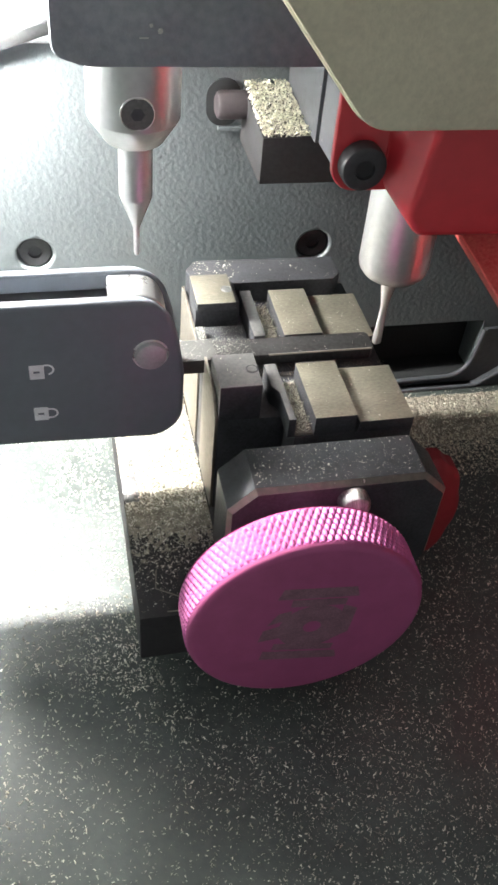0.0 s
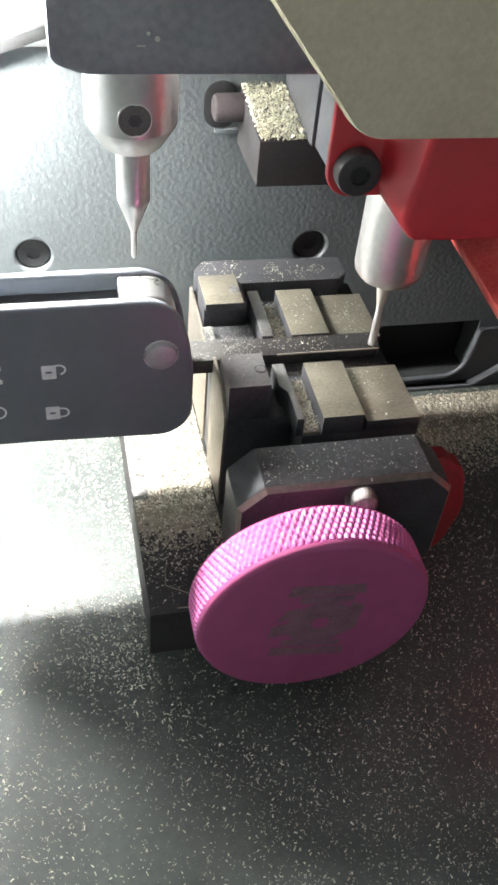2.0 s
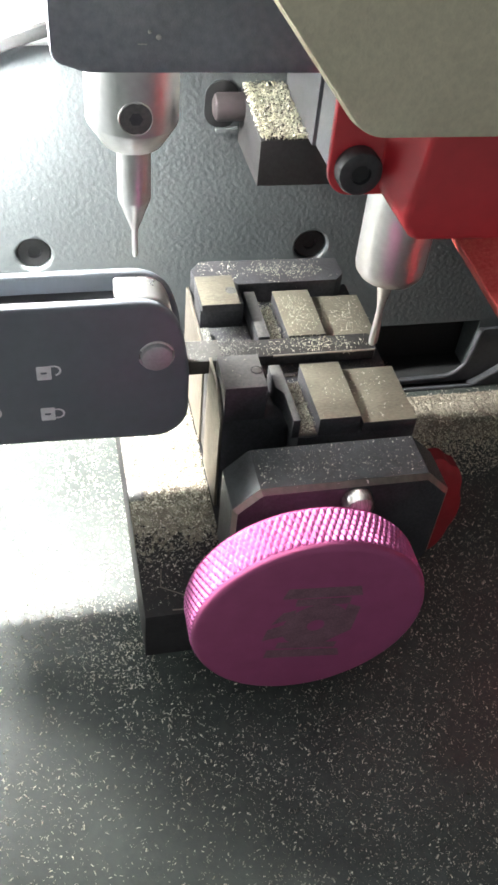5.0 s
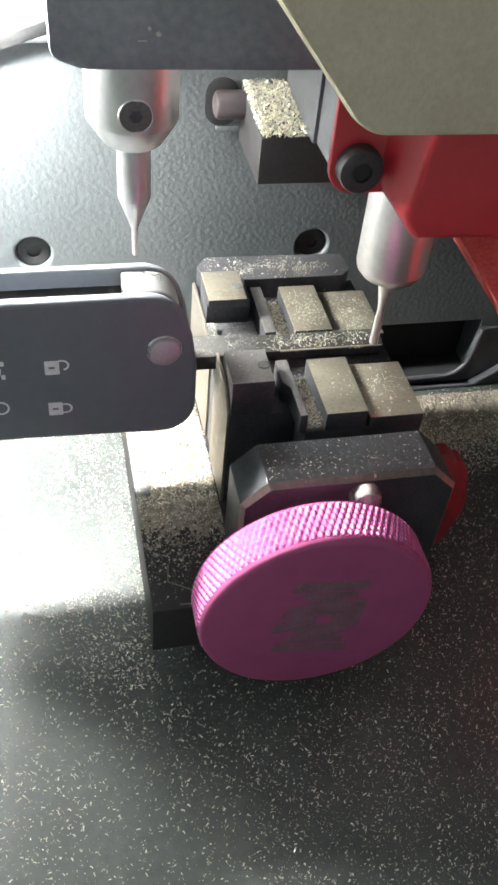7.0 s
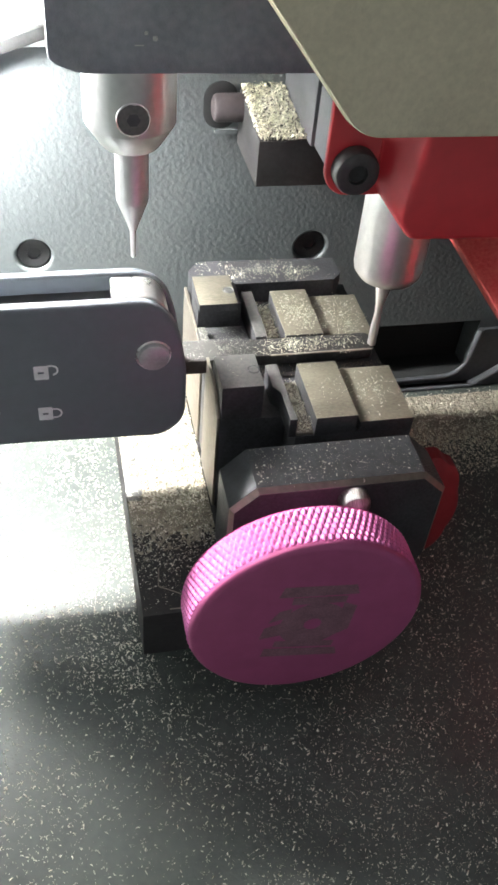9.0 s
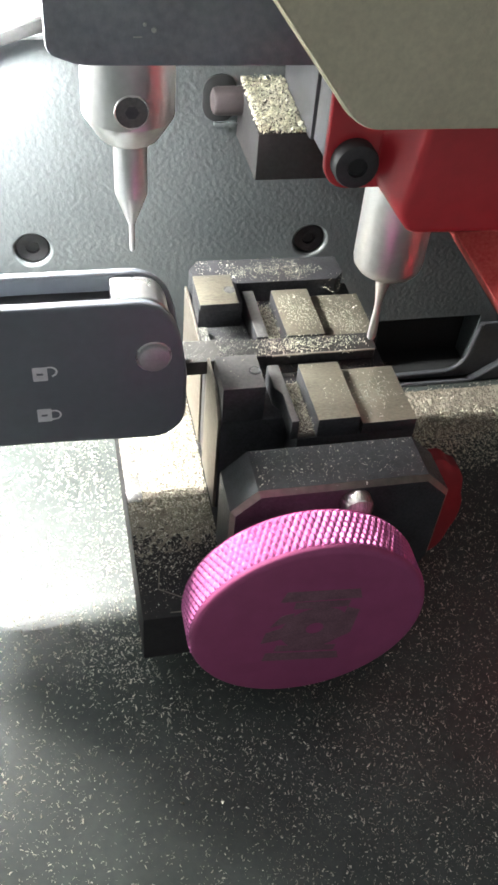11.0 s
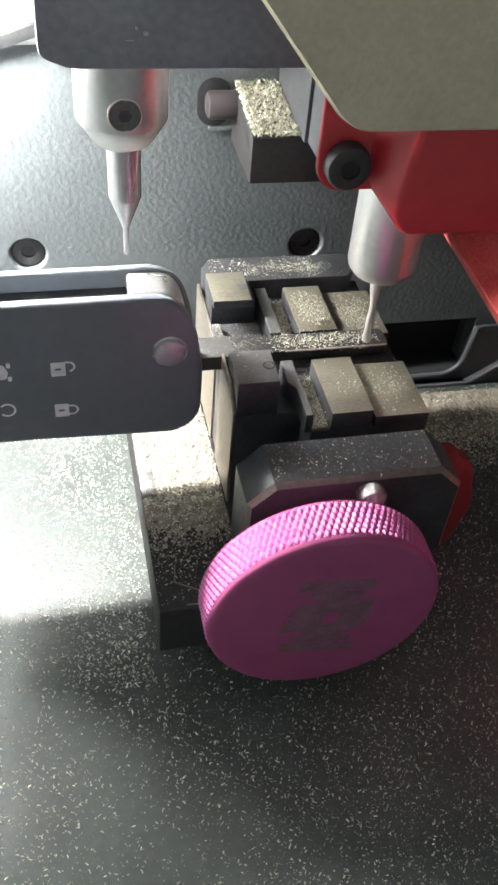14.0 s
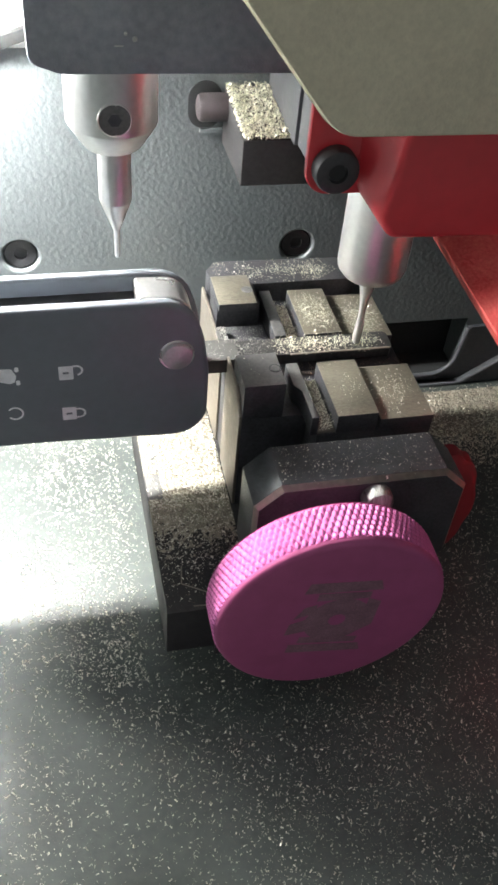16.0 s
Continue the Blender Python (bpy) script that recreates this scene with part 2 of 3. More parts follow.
def drilled(bm, x0, x1, z0, z1, cx, cz, r=4.5, deep=3.6, seg=40):
    """A rectangle of the wall with a chamfered blind hole."""
    own = bmesh.new()
    ring = [2 * math.pi * i / seg for i in range(seg)]
    edge = []
    for a in ring:
        c, n = math.cos(a), math.sin(a)
        k = min(((x1 - cx) if c > 0 else (x0 - cx)) / c if abs(c) > 1e-6 else 1e9, ((z1 - cz) if n > 0 else (z0 - cz)) / n if abs(n) > 1e-6 else 1e9)
        edge.append(own.verts.new((cx + k * c, WALL_Y, cz + k * n)))
    loops = [edge] + [[own.verts.new((cx + q * math.cos(a), y, cz + q * math.sin(a))) for a in ring]
                      for q, y in ((r + 0.75, WALL_Y), (r + 0.3, WALL_Y + 0.2), (r, WALL_Y + 0.8), (r, WALL_Y + deep))]
    for p, q in zip(loops, loops[1:]):
        for i in range(seg):
            own.faces.new((p[i], q[i], q[(i + 1) % seg], p[(i + 1) % seg]))
    own.faces.new(loops[-1])
    # the four corners that the fan leaves open
    for x, z in ((x0, z0), (x1, z0), (x1, z1), (x0, z1)):
        near = sorted(range(seg), key=lambda i: (edge[i].co.x - x) ** 2 + (edge[i].co.z - z) ** 2)
        i = near[0]
        j = next(k for k in near if k != i and abs(edge[k].co.x - edge[i].co.x) > 1e-4 and abs(edge[k].co.z - edge[i].co.z) > 1e-4)
        if (edge[i].co - Vector((x, WALL_Y, z))).length > 1e-4:
            own.faces.new((edge[i], own.verts.new((x, WALL_Y, z)), edge[j]))
    bmesh.ops.recalc_face_normals(own, faces=own.faces)
    if sum((f.normal.y * f.calc_area() for f in own.faces)) > 0:
        bmesh.ops.reverse_faces(own, faces=own.faces)
    return merged(own, bm)


def lip(parent, path, r, y):
    """A rounded bead along a path (x, z) on the wall."""
    pts, rings, seg = [Vector(p) for p in path], [], 12
    bm = bmesh.new()
    for i, p in enumerate(pts):
        d = (pts[min(i + 1, len(pts) - 1)] - pts[max(i - 1, 0)]).normalized()
        n = Vector((-d.y, d.x))
        rings.append([bm.verts.new((p.x + n.x * r * math.cos(a), y + r * math.sin(a), p.y + n.y * r * math.cos(a))) for a in [2 * math.pi * k / seg for k in range(seg)]])
    for p, q in zip(rings, rings[1:]):
        for k in range(seg):
            bm.faces.new((p[k], p[(k + 1) % seg], q[(k + 1) % seg], q[k]))
    bm.faces.new(rings[0])
    bm.faces.new(rings[-1][::-1])
    bmesh.ops.recalc_face_normals(bm, faces=bm.faces)
    part("pocket_rim", bm, SMOOTH_PAINT, parent)


def back_wall():
    """Back of the casing with two counterbored bolts, a pocket low down and a round hole."""
    wall = solid("wall_back", bmesh.new(), CASTING)
    bm = bmesh.new()
    # panel built round the pocket and round the two counterbores
    for x0, x1, z0, z1 in ((-170, 58, 0, 42), (-170, 58, 59, 104), (-170, -44, 42, 59), (-27, 31, 42, 59), (48, 58, 42, 59)):
        box(x0, x1, WALL_Y, 82, z0, z1, 0.0, bm=bm)
    for x0, x1, cx, cz in ((-44, -27, *BOLTS[0]), (31, 48, *BOLTS[1])):
        drilled(bm, x0, x1, 42, 59, cx, cz)
    box(99, 150, WALL_Y, 82, 0, 3, 0, bm=bm)
    prism([(58, 20.6), (150, 20.6), (150, 104), (58, 104)], "y", WALL_Y, 82, 0, bm=bm)
    corner = [(88.0 + 8.0 * math.sin(a), 10.4 - 8.0 * math.cos(a)) for a in [radians(9 * i) for i in range(10)]]
    inner = [(56, 1.6)] + corner + [(97.4, 20.6)]
    prism([(99, 3), (150, 3), (150, 20.6), (99, 20.6)], "y", WALL_Y, 82, 0, bm=bm)
    bmesh.ops.transform(bm, matrix=Matrix.Scale(MM, 4), verts=bm.verts)
    bm.to_mesh(wall.data)
    bm.free()
    wall["origin"] = Vector((0, 0, 0))
    tagged(wall, "dark grey casing wall with coarse orange-peel paint", "casing wall", kind="structure")
    # Black sheets paint the shade inside the pocket.
    part("pocket_back_shade", box(56, 101, 79.4, 82.4, 0, 24, 0), MATT_BLACK, wall)
    part("pocket_floor_shade", box(58.1, 98.9, 66.5, 79.3, 0.02, 0.4, 0), MATT_BLACK, wall)
    # frame of the pocket, standing proud, with a rounded lip; a second lip along the foot
    part("pocket_frame", prism([(56, 0.1), (112, 0.1), (112, 20.6), (97.5, 20.6)] + inner[::-1], "y", 65.2, 66.4, 0), SMOOTH_PAINT, wall)
    lip(wall, inner, 0.8, 65.3)
    lip(wall, [(56, 0.5), (96.5, 0.5), (98.5, 0.9), (105.3, 5.6), (113, 11.0)], 0.65, 62.3)
    part("pocket_foot", prism([(56, 0.05), (97.5, 0.05), (99.0, 0.7), (105.5, 5.2), (113, 10.6), (113, 0.05)], "y", 62.4, 65.1, 0), SMOOTH_PAINT, wall)
    # shelf strip along the top of the panel
    part("top_strip", prism([(-80, 92.3), (-24, 110.8), (-24, 107.9), (-80, 89.6)], "y", 67.4, WALL_Y - 0.2, 0.3), MATT_BLACK, wall, "grey strip along the wall's upper edge")
    return wall


wall = back_wall()


def counterbored_bolt(x, z):
    t = thing("socket_bolt", (x, WALL_Y, z), "black socket bolt sunk in a round counterbore of the wall", "bolt", "bolts in the back wall")
    part("head", lathe([(4.2, 3.5), (4.2, 1.6), (4.0, 1.4), (1.9, 1.35), (1.8, 1.4), (1.7, 2.2)], (x, WALL_Y, z), "y", 36), BOLT, t)
    part("socket", lathe([(1.7, 2.2), (1.7, 2.1)], (x, WALL_Y, z), "y", 6), BOLT, t)


for bx, bz in BOLTS:
    counterbored_bolt(bx, bz)

# The upper panel's white stands in for glare from the lamp.
tagged(solid("wall_upper", box(-170, 150, 76, 84, 104, 240, 0), WHITE_PAINT), "upper casing panel, whitened to look like lamp glare", "casing wall", kind="structure")
for name, bm in (("wall_left", box(-176, -170, -190, 84, -8, 240, 0)), ("wall_right", box(150, 156, -190, 84, -8, 240, 0))):
    tagged(solid(name, bm, CASTING), "plain grey casing side", "casing wall", kind="structure")


def wall_pin():
    t = thing("stop_pin", (12.5, WALL_Y, 89), "pinkish brown round pin on a dark plate drawn as the hole's shade", "pin")
    # No opening here: a dark plate stands in for the hole's shade.
    part("hole", prism(rounded([(7.6, 84.8), (16.0, 84.8), (16.0, 96.4), (7.6, 96.4)], 4.1), "y", WALL_Y - 0.35, WALL_Y + 0.5, 0.1), RECESS_DARK, t)
    part("pin_body", lathe([(3.3, 6.5), (3.3, -1.6), (2.9, -2.3), (2.1, -2.7)], (12.0, WALL_Y - 3.0, 91.2), "x", 32), PIN, t)
    part("lower_lip", prism(rounded([(10.5, 83.7), (16.5, 83.7), (16.5, 84.9), (10.5, 84.9)], 0.5), "y", WALL_Y - 0.9, WALL_Y + 0.4, 0.2), CASTING, t)


wall_pin()


def column():
    """Upright slide behind the head, with the shelf that catches chips."""
    t = thing("slide_column", (45, 60, 0), "dark grey upright slide column with a narrow joint", "machine column")
    part("rear_post", box(27.2, 62, 43.6, WALL_Y, 92.4, 124, 0.4), SMOOTH_PAINT, t)
    part("front_post", box(27.6, 62, 24, 42.4, 93.2, 124, 0.4), SMOOTH_PAINT, t)
    part("joint", box(29, 60, 42.2, 43.8, 93, 124, 0), RECESS_DARK, t)
    part("shelf", prism([(47, 81.2), (47, 92.2), (WALL_Y, 94.6), (WALL_Y, 81.2)], "x", 16.4, 36, 0.3), BASE_BLACK, t, "black shelf heaped with chips")


column()


# ---------------------------------------------------------------- lamp at the upper edge of the wall
def led_bar(x0, x1, y, z, r):
    """Tubular work light held off the upper wall."""
    t = thing("led_work_light", ((x0 + x1) / 2, 66, z), "glowing white tubular work light beside the wall", "lamp", "work lights")
    h, mid = (x1 - x0) / 2, (x0 + x1) / 2
    part("diffuser", lathe([(r - 0.7, -h), (r, 1 - h), (r, h - 1), (r - 0.7, h)], (mid, y, z), "x", 24), LED, t)
    for x, d in ((x1 + 0.2, 4), (x0 - 0.2, -4)):
        part("end_cap", lathe([(r + 0.5, 0), (r + 0.5, d)], (x, y, z), "x", 24), BRIGHT_STEEL, t)
    # Added unseen plate that screens the wall from the tube's nearest light.
    part("wall_shield", box(x0 - 4, x1 + 4, y + r + 0.6, y + r + 1.4, z - 4, z + 6, 0.2), WHITE_PAINT, t, "white plate added to shade the wall from the tube")
    part("holder", box(x0 - 4, x1 + 4, y + r + 1.5, 77, z + 1, z + 4, 0.3), BRIGHT_STEEL, t)


led_bar(-98, -42, 57.0, 123.5, 5.0)
led_bar(-130, -110, 55.5, 121.0, 5.6)


# ---------------------------------------------------------------- head with its two tools
def head():
    t = thing("machine_head", (-5, 20, 124.6), "dark grey painted machine head over the clamp", "machine head")
    outline = rounded([(-28.5, 178), (-28.5, 125.7), (-23.6, 123.9), (62, 123.7), (62, 178)], [0, 2.4, 8, 0, 0], 8)
    part("housing", prism(outline, "y", 5, 56, 0.5), HEAD_PAINT, t)
    for x, z, r in ((-12.0, 129.4, 0.32), (-13.4, 130.2, 0.2)):
        part("cap_screw", lathe([(r + 0.1, 0.3), (r + 0.1, -0.1), (r, -0.25)], (x, 5, z), "y", 20), LIGHT_PAINT, t)
    part("scratch", box(-15.2, -13.8, 4.85, 5.1, 128.3, 128.45, 0), LIGHT_PAINT, t)


head()


def probe():
    x, y = -14.75, 17.7
    t = thing("tracer_probe", (x, y, 82.6), "bright steel tracer probe with a fine needle tip", "probe")
    bm = lathe([(8.25, 126), (8.25, 110.9), (8.1, 110.5), (5.5, 106.5), (5.2, 106.2), (3.2, 106.0)], (x - 0.1, y + 0.8, 0), "z", 72)
    part("collar", bm, BRIGHT_STEEL, t)
    hole = lathe([(2.75, 0.6), (2.75, -0.02), (2.85, -0.1), (2.97, -0.04), (3.0, 0.7)], (x - 0.3, y - 7.48, 114.1), "y", 36, closed=False)
    part("set_screw_rim", hole, BRIGHT_STEEL, t)
    bm = lathe([(2.74, 0.3), (2.72, 0.06), (2.4, 0.0)], (x - 0.3, y - 7.48, 114.1), "y", 36)
    screw = part("set_screw", bm, DULL_STEEL, t, "black set screw")
    part("hex_socket", lathe([(1.2, 0.02), (1.2, -0.02)], (x - 0.3, y - 7.48, 114.1), "y", 6), SMOOTH_PAINT, screw)
    part("shank", lathe([(3.1, 106.5), (3.1, 95.6), (3.0, 95.2), (0.95, 89.6), (0.8, 89.0)], (x, y, 0), "z", 48), BRIGHT_STEEL, t)
    part("needle", lathe([(0.62, 89.3), (0.55, 83.2), (0.4, 82.7), (0.15, 82.5)], (x, y, 0), "z", 24), BRIGHT_STEEL, t)


probe()

TOOL_X, TOOL_Y = 38.5, 14.7


def spindle():
    t = thing("milling_spindle", (TOOL_X, TOOL_Y, 58.5), "polished steel spindle holding a slim milling cutter", "spindle")
    part("nose", lathe([(7.35, 125), (7.35, 80.2), (7.1, 79.0), (6.2, 77.8), (4.8, 77.3), (2.1, 77.2)], (TOOL_X, TOOL_Y, 0), "z", 72), BRIGHT_STEEL, t)
    bm = bmesh.new()
    # slim fluted cutter: waisted shank, two shallow spiral flutes over the cutting length
    prof, seg = [(2.0, 77.6), (1.85, 75.5), (1.25, 72), (0.85, 69.5), (0.75, 68), (0.82, 66), (0.95, 64), (1.02, 61.5), (1.02, 59.9), (0.98, 59.1), (0.8, 58.9)], 32
    rings = []
    for r, h in prof:
        depth = 0.28 if h < 67 else 0.0
        rings.append([bm.verts.new((TOOL_X + r * (1 - depth * max(0, math.cos(2 * (a + h * 0.5))) ** 3) * math.cos(a),
                                    TOOL_Y + r * (1 - depth * max(0, math.cos(2 * (a + h * 0.5))) ** 3) * math.sin(a), h))
                      for a in [2 * math.pi * i / seg for i in range(seg)]])
    for p, q in zip(rings, rings[1:]):
        for i in range(seg):
            bm.faces.new((p[i], q[i], q[(i + 1) % seg], p[(i + 1) % seg]))
    bm.faces.new(rings[-1])
    bmesh.ops.recalc_face_normals(bm, faces=bm.faces)
    return part("cutter", bm, BRIGHT_STEEL, t, "slim spinning steel milling cutter")


cutter = spindle()


def red_bracket():
    t = thing("spindle_bracket", (30, 0, 97), "glossy red enamelled spindle bracket with a black bolt", "bracket")
    ear = rounded([(15.4, 130), (15.6, 106.2), (27.5, 106.2), (31.5, 102.0), (60, 102.0), (60, 130)], [0, 4.5, 2.5, 2.0, 0, 0], 8)
    part("ear", prism(ear, "y", -3, -1.5, 0.45, 3), RED, t)
    nose = rounded([(24.6, -2.9), (27.6, -9.4), (60, -11.0), (60, 4), (24.6, 4)], [1.2, 2.0, 0, 0, 0], 6)
    bm = prism(nose, "z", 100.4, 128, 0)
    # the front fold leans away as it rises
    for v in bm.verts:
        if v.co.y < -5 and v.co.x < 40:
            v.co.x += (v.co.z - 100.4) * 0.13
    # the lower corner is cut off slantwise
    bmesh.ops.bisect_plane(bm, geom=bm.verts[:] + bm.edges[:] + bm.faces[:], plane_co=(24.4, 0, 108.2), plane_no=(-0.78, 0, -0.62), clear_outer=True)
    bmesh.ops.holes_fill(bm, edges=[e for e in bm.edges if e.is_boundary])
    bmesh.ops.recalc_face_normals(bm, faces=bm.faces)
    bmesh.ops.bevel(bm, geom=[e for e in bm.edges if len(e.link_faces) == 2 and e.calc_face_angle(0) > 0.55], offset=1.5, segments=5, profile=0.5, affect="EDGES")
    part("nose", bm, RED, t)
    part("sleeve", lathe([(9.6, 113), (9.6, 124)], (TOOL_X + 1, TOOL_Y, 0), "z", 48), RED, t)
    bolt = part("bolt_head", lathe([(3.95, 0), (3.95, -2.0), (3.7, -2.6), (3.1, -2.9), (1.7, -2.9), (1.6, -2.2)], (20.4, -3, 111.4), "y", 40), BOLT, t, "black domed socket bolt")
    part("hex_socket", lathe([(1.6, 0), (1.6, -0.1)], (20.4, -5.15, 111.4), "y", 6), RECESS_DARK, bolt)
    return t


red_bracket()


def red_arm():
    t = thing("red_side_arm", (105, -25, 0), "red enamelled side arm sloping down beside the spindle", "machine arm")
    n, u = Vector((-0.45, -0.45, 0.77)).normalized(), Vector((0.86, -0.45, 0.24))
    a, b = Vector((51.4, 18.6, 86.6)), Vector((66.0, -32.3, 65.3))
    top = [a, b, b + u * 62, a + u * 62]
    bm = bmesh.new()
    hi, lo = [bm.verts.new(p) for p in top], [bm.verts.new(p - n * 7) for p in top]
    bm.faces.new(hi)
    bm.faces.new(lo[::-1])
    for i in range(4):
        bm.faces.new((hi[i], lo[i], lo[(i + 1) % 4], hi[(i + 1) % 4]))
    bmesh.ops.recalc_face_normals(bm, faces=bm.faces)
    bmesh.ops.bevel(bm, geom=bm.edges[:], offset=0.7, segments=3, profile=0.6, affect="EDGES")
    part("arm_plate", bm, RED_WORN_LIT, t, "scuffed red arm plate, colour raised for lamplight")
    part("arm_foot", box(94, 120, -42, -12, 0, 74, 1.0), RED, t)


red_arm()


def cover():
    t = thing("front_cover", (40, -14, 124), "beige grained plastic front cover with rounded corner", "machine cover")
    rim = rounded([(-32.7, 182), (14.2, 124.3), (120, 123.8), (120, 182)], [0, 7.0, 0, 0], 12)
    face = rounded([(-32.4, 182), (14.4, 124.5), (120, 124.0), (120, 182)], [0, 7.0, 0, 0], 12)
    part("rim", prism(rim, "y", -18.6, -12.4, 0.8, 3), COVER, t)
    part("face", prism(face, "y", -20, -18.4, 0.7, 4), COVER, t)


cover()


# ---------------------------------------------------------------- the clamp on its carriage
vise = thing("key_clamp", (20, 10, 0), "black steel key clamp with ground jaws and purple knob", "key clamp")
BASE = 24.3         # upper side of the sliding plate
part("base_plate", prism([(-19.9, -27.7), (42.0, -27.7), (42.0, 49.7), (-19.9, 49.7)], "z", 9.6, BASE, 0.4), BASE_BLACK, vise)
for y in (-18, 36):
    part("slide_shoe", box(-8, 36, y - 6, y + 6, 0.05, 9.5, 0.4), BASE_BLACK, vise)
for p, q in (((-15.0, -15.6), (-15.7, -20.4)), ((-15.7, -20.4), (-9.2, -24.2)), ((-14.0, -26.6), (-9.2, -26.8))):
    d = (Vector(q) - Vector(p)).normalized()
    n = Vector((-d.y, d.x)) * 0.14
    part("scribed_line", prism([tuple(Vector(p) - n), tuple(Vector(q) - n), tuple(Vector(q) + n), tuple(Vector(p) + n)], "z", BASE - 0.2, BASE + 0.1, 0), SIDE_STEEL, vise)
part("cover_strip", box(-19.6, -16.1, 4.7, 21.3, BASE - 0.1, BASE + 0.25, 0.1), DULL_STEEL, vise)
part("pedestal", box(2.5, 40, -8, 46, BASE + 0.05, 27, 0.3), BLACK_STEEL, vise)


def jaw(front):
    """One half of the clamp: body, stepped ground faces, square stop block."""
    if front:
        y0, y1, name = -6.8, 13.4, "front_jaw"
        a0, a1, c0, c1 = 0.0, 10.8, -6.8, 11.4
    else:
        y0, y1, name = 21.6, 48, "rear_jaw"
        a0, a1, c0, c1 = 29.4, 41.2, 21.6, 39.6
    j = part(name, box(14.9, 41, y0, y1, 25, 52.4, 0.3), BLACK_STEEL, vise)
    lo = 0.0 if front else y0
    part("body_side", box(0.0, 14.7, lo, y1 + (2 if front else 0), 25.2, 52.3, 0.3), BLACK_STEEL, j)
    top = 57.6 if front else 54.0
    far = y1 + (2 if front else 0)
    # A thin lighter plate paints the lamplit left side of the dark body.
    part("lit_side_plate", prism([(lo, 25.5), (far, 25.5), (far, top), (lo + 5, top), (lo, top - 4.5)], "x", -0.7, -0.02, 0.2), SIDE_STEEL, j, "lighter steel plate for the lit left side")
    stop = part("stop_block", box(0, 9.05, a0, a1, 52.2 if front else 59.3, 61.5, 0.3), BLACK_STEEL, j)
    if not front:
        # The seat is black to paint the shade below the stop block.
        part("stop_seat", box(0.2, 10.6, 32.5, 41.5, 52.2, 59.25, 0.3), BLACK_STEEL, j, "seat, dark for the shade under the stop block")
        part("pit_floor", box(1.8, 11.4, 21.9, 31.3, 52.2, 53.6, 0.2), BLACK_STEEL, j, "dusty pit floor")
    face_tops(stop, DULL_STEEL if front else GROUND_STEEL)
    pin = (7.7, a0 + 5.4)
    part("dowel", lathe([(1.35, 0), (1.35, 0.1), (1.2, 0.16), (1.12, 0.08), (0.4, 0.1)], (pin[0], pin[1], 61.45), "z", 24), BLACK_STEEL if front else DULL_STEEL, stop)
    part("dowel_face", lathe([(1.0, 0), (1.0, 0.22), (0.9, 0.26)], (pin[0], pin[1], 61.4), "z", 20), DULL_STEEL, stop)
    if front:
        # thick at the back, thinned by a slanting cut towards the front
        bm = prism([(12.0, c1 + 0.3), (12.0, c1 - 7.0), (13.4, c1 - 9.2), (13.4, c0 + 0.2), (15.0, c0 + 0.2), (14.6, c1 + 0.3)], "z", 52.2, 57.3, 0.2)
    else:
        bm = box(12.0, 14.7, c0 + 0.2, c1 + 0.3, 52.2, 57.3, 0.2)
    fin = part("fin", bm, BLACK_STEEL, j)
    face_tops(fin, DULL_STEEL)
    face_a = part("jaw_face", prism([(19.05, 52.2), (28.1, 52.2), (28.1, 57.3), (19.05, 57.3)], "y", c0, c1, 0.22), BLACK_STEEL, j, "ground steel gripping face")
    face_b = part("jaw_face", prism([(28.9, 52.2), (41.0, 52.2), (41.0, 55.3), (28.9, 55.3)], "y", c0, c1 - 0.4, 0.22), BLACK_STEEL, j, "ground steel gripping face")
    face_tops(face_a, GROUND_STEEL)
    face_tops(face_b, GROUND_STEEL)
    part("channel_floor", box(15.2, 19.0, c0 + 0.4, c1 - 1.2, 52.3, 53.0, 0.1), SIDE_STEEL, j)
    if not front:
        part("dust_lip", box(-0.4, 1.6, 21.8, 29.2, 52.4, 55.5, 0.3), DUST, j, "dusty pale edge")
    return j


jaw(True)
jaw(False)
part("rear_bar", prism(rounded([(1.5, 42.2), (36.2, 42.2), (38.6, 44.8), (38.6, 52), (3.2, 52.8), (0.4, 49)], 0.6), "z", 27, 58, 0.3), BLACK_STEEL, vise)
part("blade_bed", box(-0.2, 40.6, 13.2, 21.8, 26, 53.4, 0.2), BLACK_STEEL, vise)

# end block: eight-sided front, bright bevel along its upper edge
block = [(3.0, 55.5), (37.8, 55.5), (43.2, 50.2), (43.2, 30), (40.5, 24.4), (0.5, 24.4), (-2.2, 30), (-2.2, 50.2)]
end_block = part("end_block", prism(block, "y", -22.9, -12.0, 0.25), BLOCK_BLACK, vise)
small = [(3.45, 54.5), (37.4, 54.5), (42.3, 49.8), (42.3, 30.3), (39.9, 25.2), (1.1, 25.2), (-1.3, 30.3), (-1.3, 49.8)]
bm = bmesh.new()
ra, rb = [bm.verts.new((x, -22.85, z)) for x, z in block], [bm.verts.new((x, -23.9, z)) for x, z in small]
for i in range(8):
    bm.faces.new((ra[i], ra[(i + 1) % 8], rb[(i + 1) % 8], rb[i]))
bmesh.ops.recalc_face_normals(bm, faces=bm.faces)
part("bevel", bm, SIDE_STEEL, end_block, "bright steel bevel")
part("front_plate", prism(small, "y", -23.92, -22.95, 0), BLACK_STEEL, end_block)
part("guide_rod", lathe([(3.2, -0.7), (3.2, -3.2), (2.9, -4.2), (2.1, -4.9), (0.8, -5.2)], (22.8, -22.6, 51.0), "y", 40), BRUSHED, vise, "scratched steel guide rod end")

# knurled knob
KX, KZ, KR, KF, KB = 11.2, 34.7, 23.9, -41.0, -30.2
